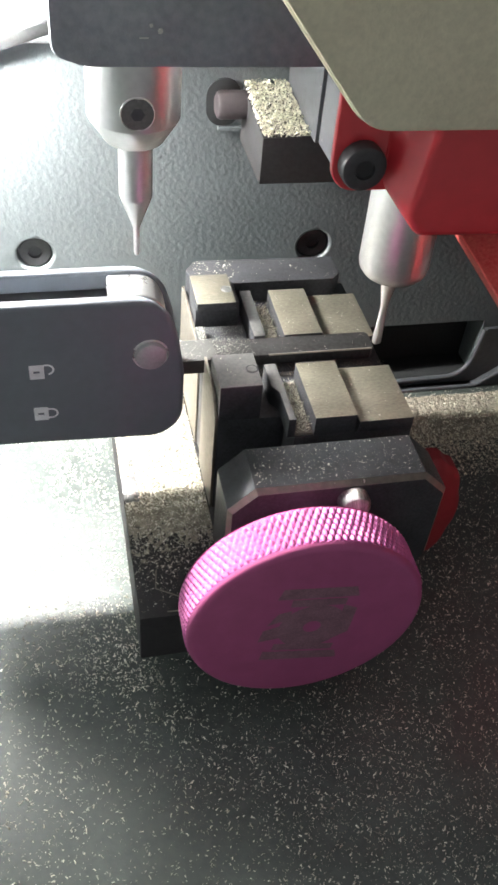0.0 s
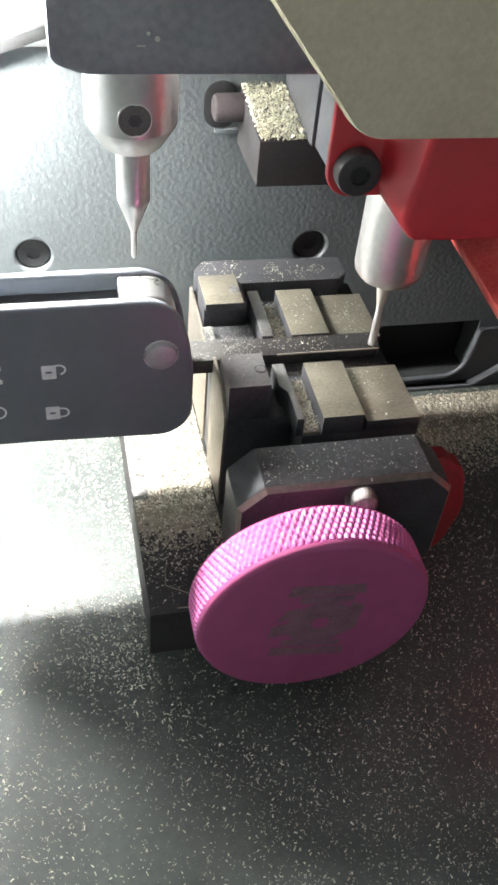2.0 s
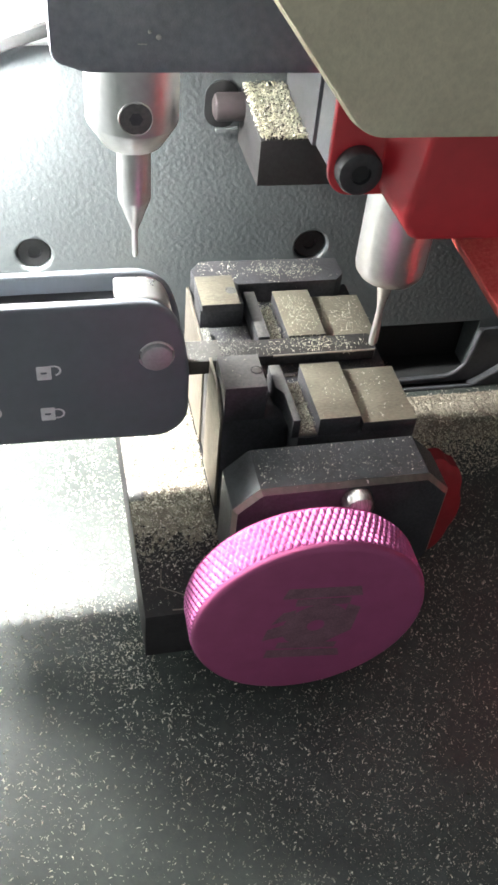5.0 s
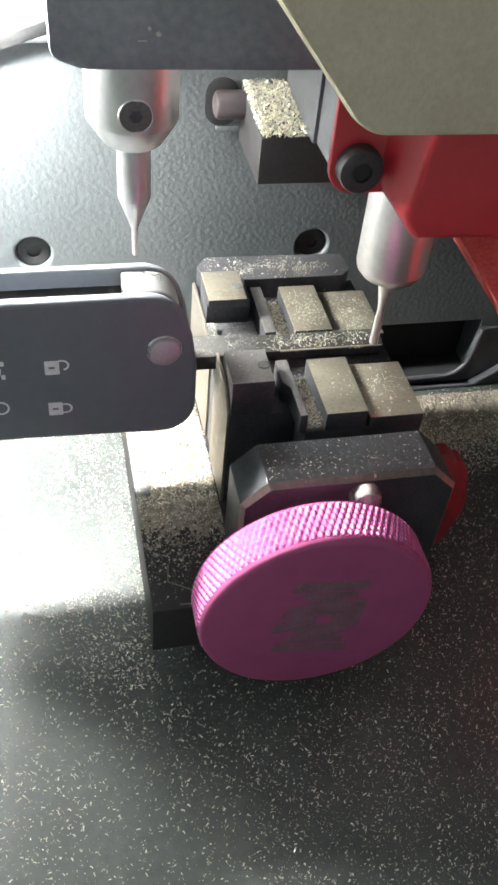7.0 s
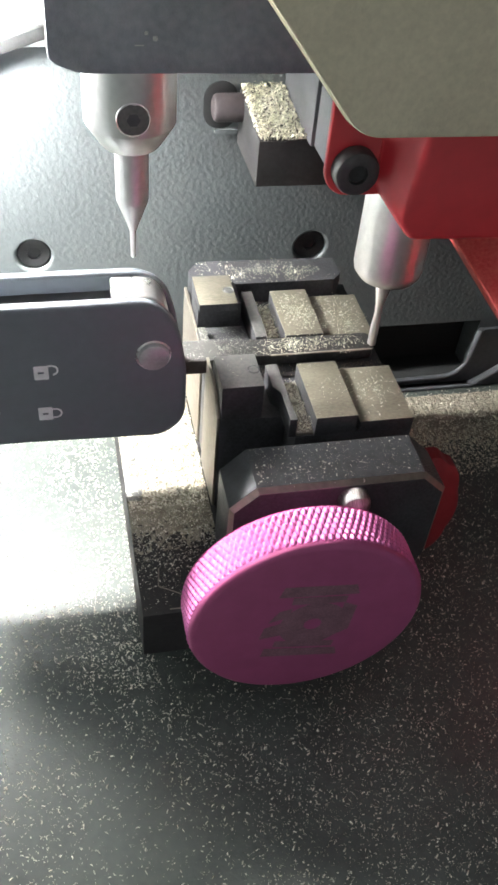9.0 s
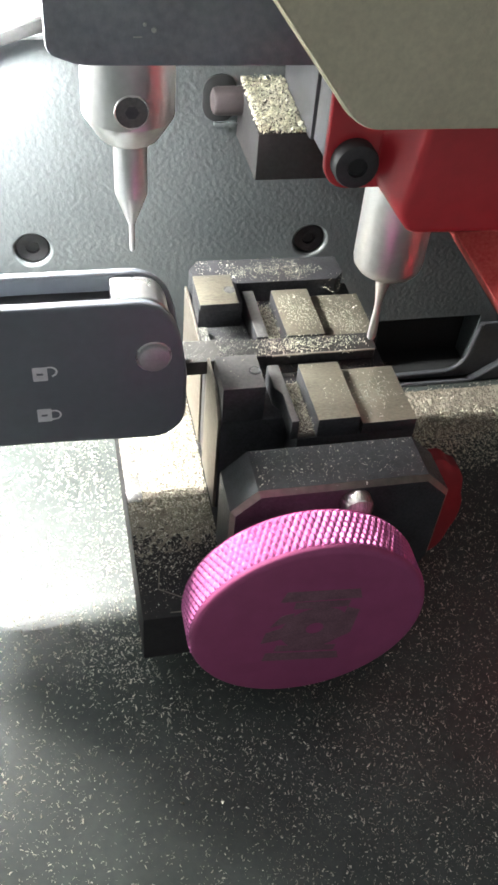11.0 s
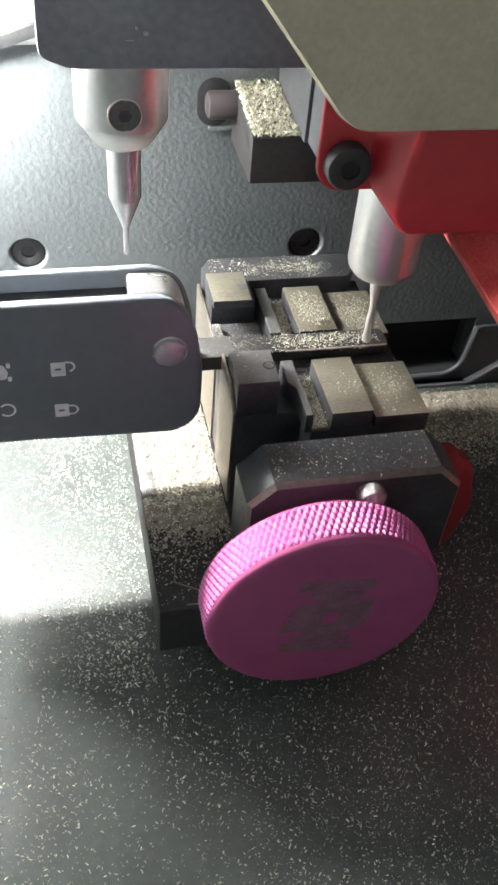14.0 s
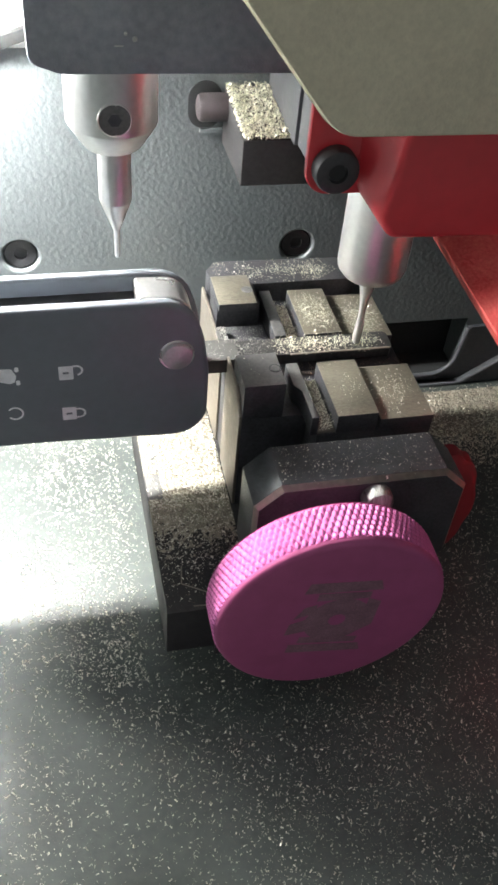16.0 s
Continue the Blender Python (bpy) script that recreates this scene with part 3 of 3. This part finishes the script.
knob = part("knob", lathe([(20.5, KB), (22.4, KB - 0.1), (KR - 0.35, KB - 0.9), (KR - 0.7, KB - 1.1), (KR - 0.7, KF + 1.5), (KR - 0.25, KF + 1.3), (KR - 0.4, KF + 0.8), (KR - 0.75, KF + 0.35), (KR - 1.25, KF + 0.08), (KR - 1.8, KF)], (KX, 0, KZ), "y", 144), PURPLE_SHADED, vise, "purple anodised knob")


def knurl():
    """Diamond knurl round the rim: two crossing sets of spiral ridges."""
    turns, rows, per = 104, 7.0, 6
    nu, nv = turns * per, 42
    u, w = np.meshgrid(np.arange(nu) / nu, np.linspace(0, 1, nv), indexing="ij")
    p, q = turns * u + rows * w * 0.5, turns * u - rows * w * 0.5
    tri = lambda s: 1 - np.abs(2 * (s - np.floor(s)) - 1)
    edge = np.clip(np.minimum(w, 1 - w) * 12, 0, 1)
    r = KR - 0.62 + edge * 0.72 * np.minimum(1.0, 1.35 * np.sqrt(np.maximum(0, tri(p) * tri(q))))
    a = 2 * np.pi * u
    co = np.stack([KX + r * np.cos(a), KB - 0.9 + (KF - KB + 1.9) * w, KZ + r * np.sin(a)], -1).reshape(-1, 3)
    bm = bmesh.new()
    vs = [bm.verts.new(c) for c in co.tolist()]
    for i in range(nu):
        k = (i + 1) % nu
        for j in range(nv - 1):
            bm.faces.new((vs[i * nv + j], vs[k * nv + j], vs[k * nv + j + 1], vs[i * nv + j + 1]))
    return bm


part("knurled_rim", knurl(), PURPLE_LIT, knob, "purple diamond-knurled rim")
part("knob_shaft", lathe([(6, -22), (6, KB - 0.2)], (KX, 0, KZ), "y", 32), BRIGHT_STEEL, vise)


def emblem():
    """Plain marks on the knob's face: heavy bars above and below a ring."""
    y = KF - 0.02
    bars = [
        [(4.4, 44.2), (20.6, 42.6), (19.8, 45.6), (5.4, 47.2)],
        [(7.2, 41.4), (18.2, 40.3), (18.4, 42.3), (7.4, 43.6)],
        [(1.6, 31.0), (6.0, 31.6), (6.2, 35.8), (2.4, 34.6)],
        [(3.0, 36.2), (7.0, 37.4), (7.6, 40.2), (5.0, 39.6)],
        [(17.0, 29.2), (20.0, 31.0), (20.8, 38.6), (18.0, 40.2)],
        [(2.4, 24.6), (18.8, 22.0), (18.2, 24.6), (2.9, 27.3)],
        [(4.6, 27.6), (17.2, 25.4), (17.6, 27.2), (5.0, 29.6)],
    ]
    for b in bars:
        part("mark", prism(b, "y", y - 0.03, y + 0.3, 0), LOGO, knob)
    bm = bmesh.new()
    ring = []
    for i in range(34):
        a = 2 * math.pi * i / 33
        ring.append([bm.verts.new((12.2 + r * math.cos(a), y - 0.06, 34.2 + r * math.sin(a))) for r in (1.8, 6.9)])
    for p, q in zip(ring, ring[1:]):
        bm.faces.new((p[0], q[0], q[1], p[1]))
    part("mark", bm, LOGO, knob)


emblem()

# red faceted locking knob on the clamp's far side
def lobed_knob(cx, cz, rx, rz, y0, y1):
    """Scalloped plastic grip: eight shallow lobes, rounded at both faces."""
    bm, rings, seg = bmesh.new(), [], 96
    for y, k in ((y0, 0.86), (y0 + 0.5, 0.95), (y0 + 1.4, 1.0), (y1 - 1.4, 1.0), (y1 - 0.5, 0.95), (y1, 0.86)):
        ring = []
        for i in range(seg):
            a = 2 * math.pi * i / seg
            r = k * (1 - 0.055 * (0.5 - 0.5 * math.cos(8 * a)) ** 2)
            ring.append(bm.verts.new((cx + rx * r * math.cos(a), y, cz + rz * r * math.sin(a))))
        rings.append(ring)
    for p, q in zip(rings, rings[1:]):
        for i in range(seg):
            bm.faces.new((p[i], q[i], q[(i + 1) % seg], p[(i + 1) % seg]))
    bm.faces.new(rings[0])
    bm.faces.new(rings[-1][::-1])
    bmesh.ops.recalc_face_normals(bm, faces=bm.faces)
    return bm


part("lock_knob", lobed_knob(49.6, 23.0, 9.6, 18.0, -7.5, -1), RED_PLASTIC, vise, "red scalloped locking knob")
part("lock_shaft", lathe([(3.0, 36), (3.0, 46)], (0, -4, 27.5), "x", 24), BRIGHT_STEEL, vise)


# ---------------------------------------------------------------- the flip key held in the clamp
key = thing("flip_key", (-20, 12, 46), "black folding car key with white symbols, held in the clamp", "car key")
FOB_OUT = [(-79, 80), (-79, 45.2), (-40, 44.9), (-6.5, 43.8), (-6.5, 62), (-7.7, 70), (-10.8, 80)]
FOB_RAD = [3, 4, 60, 7.5, 30, 20, 9.0]
body = part("front_shell", prism(rounded(FOB_OUT, FOB_RAD, 10), "y", 5.5, 8.3, 1.6, 5), FOB, key, "glossy black button side")
part("rear_shell", prism(rounded([(x, z + (0.6 if z > 65 else 0)) for x, z in FOB_OUT], FOB_RAD, 10), "y", 15.2, 17.5, 1.1, 5), FOB, key)
part("side_shell", prism(rounded([(-78.6, 75.0), (-78.6, 45.5), (-40, 45.2), (-6.9, 44.1), (-6.9, 60), (-8.0, 66), (-10.0, 70)], [1, 4, 60, 7.5, 30, 10, 2], 10), "y", 8.9, 14.8, 0.3), FOB, key, "lower side of the black shell")
part("core", prism(rounded([(-78, 76.6), (-78, 47), (-40, 46.9), (-8.0, 46.0), (-7.6, 62), (-9, 70), (-12, 76.6)], [1, 2, 60, 6, 30, 20, 5], 8), "y", 7.7, 15.4, 0), FOB_GROOVE, key, "dark folding groove")
part("hinge", prism(rounded([(-21.2, 71), (-10.6, 71), (-9.6, 74), (-12.0, 79.7), (-21.2, 79.9)], [0.5, 2, 4, 5, 0.8], 8), "y", 7.85, 15.2, 0.5, 3), CHROME, key, "bright satin chrome hinge")
button = part("release_button", lathe([(3.2, 0.5), (3.2, -0.7), (3.0, -1.05), (2.4, -1.25), (1.2, -1.35)], (-13.5, 5.5, 67.0), "y", 48), BUTTON, key, "round chrome release button")
part("button_ring", lathe([(3.25, 0.2), (3.25, -0.12), (3.6, -0.2), (3.8, 0.2)], (-13.5, 5.5, 67.0), "y", 48, closed=False), CHROME, button, "thin bright ring")


def stroke(path, width, y):
    """A printed line of even width along a path (x, z)."""
    pts, left, right = [Vector(p) for p in path], [], []
    for i, p in enumerate(pts):
        d = (pts[min(i + 1, len(pts) - 1)] - pts[max(i - 1, 0)]).normalized()
        n = Vector((-d.y, d.x)) * width / 2
        left.append(tuple(p + n))
        right.append(tuple(p - n))
    return prism(left + right[::-1], "y", y, y + 0.2, 0)


def padlock(x, z, opened):
    """Printed padlock lying on its side."""
    y = 5.47
    part("symbol", prism(rounded([(x - 2.9, z - 1.75), (x, z - 1.75), (x, z + 1.75), (x - 2.9, z + 1.75)], 0.25, 3), "y", y, y + 0.2, 0), PRINT, body, "white padlock symbol")
    lift = 0.5 if opened else 0.0
    arc = [(x + 0.6 + 1.2 * math.cos(radians(a)), z + lift + 1.15 * math.sin(radians(a))) for a in range(80, -81, -20)]
    path = [(x - 0.1, z + lift + 1.15)] + arc + ([] if opened else [(x - 0.1, z - 1.15)])
    bm = stroke(path, 0.42, y)
    part("symbol", bm, PRINT, body)
    part("keyhole", prism([(x - 2.1, z - 0.25), (x - 0.9, z - 0.25), (x - 0.9, z + 0.25), (x - 2.1, z + 0.25)], "y", y - 0.02, y + 0.2, 0), FOB, body)


padlock(-34.6, 64.4, True)
padlock(-34.6, 53.4, False)


def loop_symbol(x, z):
    bm = stroke([(x + 1.55 * math.cos(radians(a)), z + 1.55 * math.sin(radians(a))) for a in range(-140, 141, 14)], 0.42, 5.47)
    part("symbol", bm, PRINT, body, "white loop symbol")


loop_symbol(-47.0, 54.6)
bm = prism(rounded([(-49.4, 63.4), (-47.2, 62.6), (-46.2, 63.0), (-45.8, 64.6), (-46.6, 66.4), (-49.4, 66.6)], 0.5, 4), "y", 5.47, 5.67, 0)
prism(rounded([(-46.0, 62.2), (-45.2, 62.2), (-45.2, 63.4), (-46.0, 63.4)], 0.25, 3), "y", 5.46, 5.67, 0, bm=bm)
prism(rounded([(-46.0, 65.6), (-45.2, 65.6), (-45.2, 66.8), (-46.0, 66.8)], 0.25, 3), "y", 5.46, 5.67, 0, bm=bm)
part("symbol", bm, PRINT, body, "white car symbol")

# the blade lies flat between the jaws
part("blade", prism(rounded([(-6, 15.1), (37.9, 15.1), (38.6, 16.2), (38.6, 20.4), (37.8, 21.2), (-6, 21.2)], [0, 0.6, 0.5, 0.5, 0.6, 0], 5), "z", 54.4, 57.1, 0.18), BLADE, key, "dark uncut key blade")
# A thin pale strip paints the light caught by the blade's front bevel.
part("edge_highlight", prism([(15.02, 56.85), (15.14, 57.16), (15.3, 57.16), (15.2, 56.7)], "x", 14, 38.0, 0), EDGE_GLINT, key, "painted highlight along the blade's front edge")
part("blade_shoulder", box(-9, 2.5, 14.4, 22.0, 53.6, 57.35, 0.5), DUST, key, "dusty blade shoulder")


# ---------------------------------------------------------------- chips
def heap(name, x0, x1, y0, y1, step, height, label, origin=(0, 0, 0)):
    """Fine dust lying as an uneven crust; it dips under its support where the support is bare."""
    nx, ny, o = int((x1 - x0) / step) + 1, int((y1 - y0) / step) + 1, Vector(origin)
    verts = []
    for i in range(nx):
        for j in range(ny):
            x, y = x0 + (x1 - x0) * i / (nx - 1), y0 + (y1 - y0) * j / (ny - 1)
            rough = noise.noise(Vector((x * 0.9, y * 0.9, 2.0))) + 0.6 * noise.noise(Vector((x * 2.1, y * 2.1, 5.0))) + 0.5 * noise.noise(Vector((x * 0.25, y * 0.25, 9.0)))
            verts.append((Vector((x, y, height(x, y, rough))) - o) * MM)
    faces = [(i * ny + j, (i + 1) * ny + j, (i + 1) * ny + j + 1, i * ny + j + 1) for i in range(nx - 1) for j in range(ny - 1)]
    mesh = bpy.data.meshes.new(name)
    mesh.from_pydata(verts, [], faces)
    mesh.materials.append(HEAP)
    ob = new(name, mesh)
    ob["origin"] = o
    ob.location = o * MM
    return tagged(ob, label, "metal dust", kind="stuff")


def base_crust(x, y, rough):
    cover = max(-1.0, min(1.0, (y + 9) / 11))
    if x < -16.2 and 4.5 < y < 12.5:
        cover = -1.0
    edge = min(1.0, (x + 19.9) / 1.2, (-0.6 - x) / 1.2)
    return BASE + max(-0.4, 0.32 * (rough + 1.1 * cover - 0.15)) * (edge if rough + 1.1 * cover > 0.15 else 1.0)


def foot_drift(x, y, rough):
    return max(-0.5, 0.45 * rough + 1.3 * min(1.0, (y - 38) / 13))


rng = random.Random(7)


def patch(x0, x1, y0, y1, z, count, lo, hi, keep=lambda x, y: True, lift=0.0):
    out = []
    while len(out) < count:
        x, y = rng.uniform(x0, x1), rng.uniform(y0, y1)
        if keep(x, y):
            out.append((x, y, z + rng.random() ** 3 * lift, lo + (hi - lo) * rng.random() ** 2.5))
    return out


def streaks(x, y):
    return noise.noise(Vector((x * 0.05, y * 0.05, 0.3))) + 0.6 * noise.noise(Vector((x * 0.17, y * 0.17, 4.1))) > rng.uniform(-1.3, 0.9)


bed_chips = patch(-75, 118, -100, 61.5, 0, 32000, 0.2, 0.9, streaks) + patch(-70, -15, -30, 60, 0, 5000, 0.3, 1.1, streaks) + patch(0, 118, -95, 25, 0, 9000, 0.2, 0.6)
tagged(flakes("bed_chips", bed_chips, CHIP, 11), "fine bright metal shavings scattered over the bed", "metal chips", kind="stuff")
grit = patch(-75, 118, -100, 61.5, 0, 42000, 0.1, 0.32, streaks) + patch(20, 118, -75, 10, 0, 16000, 0.15, 0.4)
tagged(flakes("bed_grit", grit, GRIT, 17), "fine brownish metal grit over the bed", "metal grit", kind="stuff")
# Drifted chips, made paler and denser to stand in for lamplight on the bed.
heap("drift_crust", 42, 119, 24, 58, 0.55, foot_drift, "golden dust drifted along the wall's foot, paled for lamplight")
drift = patch(43, 118, 24, 57.5, 0.2, 14000, 0.4, 1.1, lambda x, y: rng.random() < 0.2 + (y - 24) / 26, lift=0.8)
tagged(flakes("chip_drift", drift, GOLD_CHIP, 16), "golden metal chips drifted along the wall's foot, paled for lamplight", "metal chips", kind="stuff")
shelf = [(x, y, 92.2 + (y - 47) * 0.113 + rng.random() ** 2 * 1.2, s) for x, y, _, s in patch(16.6, 27.0, 47.2, 69.8, 0, 3600, 0.5, 1.3)]
tagged(flakes("shelf_chips", shelf, GOLD_CHIP, 12), "heap of pale golden metal chips on the shelf", "metal chips", kind="stuff")

stuck = [(27.35 - (0.0 if y > 43 else -0.35), y, z, s) for y, z, _, s in patch(26, 69, 94, 112, 0, 150, 0.2, 0.55, lambda y, z: not 42 < y < 44)]
tagged(flakes("column_chips", stuck, CHIP, 15), "tiny chips clinging to the column's side", "metal chips", kind="stuff")
ORIGIN = (20, 10, 0)
on_clamp = []
# Dense bright chips stop near the key's shadow edge; sparse ones deepen its shade.
on_clamp += patch(-19.6, -0.8, 1.5, 48.5, BASE, 5800, 0.4, 1.15, lambda x, y: not (x < -16 and 4.7 < y < 12.5) or rng.random() < 0.12, lift=0.9)
on_clamp += patch(-19.5, -0.8, -26, 2.0, BASE, 1700, 0.25, 0.7, lambda x, y: rng.random() < 0.05 + 0.95 * ((y + 26) / 28) ** 1.5, lift=0.4)
on_clamp += patch(2, 38, 42.6, 51.6, 58.0, 45, 0.2, 0.6)
on_clamp += patch(2, 12, 44, 52, 58.0, 110, 0.25, 0.8, lift=0.5)
on_clamp += patch(3.5, 37.5, -22, -12.4, 55.5, 230, 0.15, 0.6) + patch(3.2, 37.5, -22.6, -12.2, 55.5, 900, 0.06, 0.2)
on_clamp += patch(4, 37, -23.3, -22.6, 54.9, 30, 0.3, 0.8)
on_clamp += patch(2, 12, 22, 29, 53.0, 60, 0.3, 0.8)
on_clamp += patch(19.4, 28, 22, 39, 57.3, 40, 0.12, 0.4) + patch(29.2, 40.8, 22, 39, 55.3, 60, 0.12, 0.4)
on_clamp += patch(19.4, 28, -6, 11, 57.3, 16, 0.2, 0.6) + patch(29.2, 40.8, -6, 11, 55.3, 16, 0.2, 0.6) + patch(0.5, 8.8, 0.5, 10, 61.5, 6, 0.3, 0.6)
on_clamp += patch(6, 37.5, 15.4, 21, 57.1, 50, 0.12, 0.35)
clamp_chips = tagged(flakes("clamp_chips", on_clamp, CHIP, 13, ORIGIN), "metal shavings lying on the clamp and its base", "metal chips", kind="stuff")
base_dust = heap("base_crust", -19.8, -0.7, -24, 49.4, 0.4, base_crust, "pale metal dust crusted over the sliding plate", ORIGIN)
channel = patch(15.4, 18.8, -6.2, 10, 53.1, 900, 0.25, 0.6, lift=1.4) + patch(15.4, 18.8, 22, 39, 53.1, 950, 0.25, 0.6, lift=1.6)
channel_chips = tagged(flakes("channel_chips", channel, GOLD_CHIP, 19, ORIGIN), "pale shavings packed in the jaws' channels", "metal chips", kind="stuff")
base_grit = patch(-19.7, -0.8, -27.3, 49, BASE, 9000, 0.15, 0.5, lambda x, y: rng.random() < 0.08 + (y + 26) / 24, lift=0.5) + patch(3, 41, 12.0, 15.0, 53.4, 900, 0.15, 0.45, lift=0.6)
clamp_grit = tagged(flakes("clamp_grit", base_grit, GRIT, 18, ORIGIN), "brownish metal grit caked on the clamp's base", "metal grit", kind="stuff")
dust = patch(-6, 12, 14.6, 21.8, 57.15, 1700, 0.15, 0.45, lambda x, y: rng.random() < 1 - (x + 6) / 18) + patch(-0.3, 1.5, 22, 29, 55.5, 160, 0.25, 0.6) + patch(2, 11, 22, 31, 53.6, 500, 0.15, 0.4) + patch(0.3, 8.8, 29.7, 41, 61.5, 120, 0.1, 0.3)
shoulder_dust = tagged(flakes("shoulder_dust", dust, PALE_DUST, 14, ORIGIN), "pale fine metal dust on the key's shoulder", "metal dust", kind="stuff")


# ---------------------------------------------------------------- what moves
def carriage(t):
    """Shift of the clamp at t seconds, in millimetres."""
    for (t0, x0, y0), (t1, x1, y1) in zip(CARRIAGE, CARRIAGE[1:]):
        if t <= t1:
            k = (t - t0) / (t1 - t0)
            return Vector((x0 + (x1 - x0) * k, y0 + (y1 - y0) * k, 0))
    return Vector((*CARRIAGE[-1][1:], 0))


FLYING = []


def make_flying_chips():
    """Shavings that leave the cutter one by one and come to rest on the clamp."""
    r = random.Random(21)
    meshes = []
    for i in range(24):
        mesh = bpy.data.meshes.new("metal_chip")
        verts, faces = [], []
        for j in range(1 if i % 2 else r.randint(26, 36)):
            k = len(verts)
            pts = flake(r, r.uniform(0.4, 0.85) if i % 2 else r.uniform(0.15, 0.42))
            low = min(p.z for p in pts)
            deep = 1.8 if i % 4 == 0 else 3.4
            off = Vector((r.uniform(-3.2, 3.2), r.uniform(-deep, deep), -low)) if i % 2 == 0 else Vector((0, 0, -low))
            verts += [(p + off) * MM for p in pts]
            faces += [tuple(k + v for v in f) for f in FLAKE_FACES]
        mesh.from_pydata(verts, [], faces)
        mesh.materials.append(CHIP if i % 2 else GOLD_CHIP)
        meshes.append(mesh)
    # where they land: wide sprays on the jaws, narrow ones on blade and bar, single shavings anywhere
    wide = [((22.6, 24.7), (25.4, 35.8), 57.3, 0.42), ((32.4, 37.4), (25.4, 35.6), 55.3, 0.42), ((32.4, 37.4), (-3.0, 7.2), 55.3, 0.13), ((22.6, 24.7), (-3.0, 7.4), 57.3, 0.03)]
    narrow = [((12, 34.8), (17.0, 19.4), 57.1, 0.55), ((7, 33), (44.6, 49.6), 58.0, 0.45)]
    single = [((20.6, 26.8), (22.8, 38.2), 57.3, 0.3), ((30.4, 39.6), (22.8, 38.0), 55.3, 0.3), ((30.4, 39.6), (-5.3, 9.8), 55.3, 0.22), ((14, 37), (16.2, 20), 57.1, 0.18)]
    for i in range(290):
        spots = single if i % 2 else narrow if i % 4 == 0 else wide
        (xa, xb), (ya, yb), z, _ = r.choices(spots, [q[3] for q in spots])[0]
        if i % 2:
            ob = tagged(new("metal_chip", meshes[i % 24]), "tiny bright metal shaving thrown off by the cutter", "metal chip", "shavings from the cutter")
        else:
            ob = tagged(new("chip_spray", meshes[i % 24]), "spray of fine bright shavings thrown off by the cutter", "metal chips", kind="stuff")
        FLYING.append((ob, r.uniform(0.3, 15.6), Vector((r.uniform(xa, xb), r.uniform(ya, yb), z + 0.05)), r.uniform(0.12, 0.25), r.uniform(0, 360), r.uniform(3, 16), spots is wide))


make_flying_chips()


def motions():
    rows = [(t, Vector((x, y, 0))) for t, x, y in CARRIAGE]
    for ob in (vise, key, base_dust, clamp_chips, channel_chips, clamp_grit, shoulder_dust):
        o = Vector(ob["origin"])
        walk(ob, [(t, Matrix.Translation((o + s) * MM)) for t, s in rows])
    o = Vector(cutter.location)
    walk(cutter, [(i * 0.1, Matrix.Translation(o) @ pose(0, 0, 0, 0, 0, -75 * i)) for i in range(161)])
    for ob, leave, rest, flight, spin, high, broad in FLYING:
        leave = round(leave * 30) / 30
        birth = Vector((27, 28, 46)) if broad else Vector((22 + 12 * (spin / 360), 18.2, 55.2))
        path = []
        for t, s in rows:
            if t < leave - 0.05:
                path.append((t, birth + s, 0))
        path.append((leave, birth + carriage(leave), 0))
        for k in (0.35, 0.7):
            t = leave + flight * k
            c = birth.lerp(rest, k) + carriage(t)
            c.z += high * 4 * k * (1 - k)
            path.append((t, c, spin * k * 0.4))
        land = leave + flight
        path.append((land, rest + carriage(land), spin * 0.4))
        for t, s in rows:
            if t > land + 0.05:
                path.append((t, rest + s, spin * 0.4))
        walk(ob, [(t, Matrix.Translation(p * MM) @ pose(0, 0, 0, 0, 0, a)) for t, p, a in path])


motions()
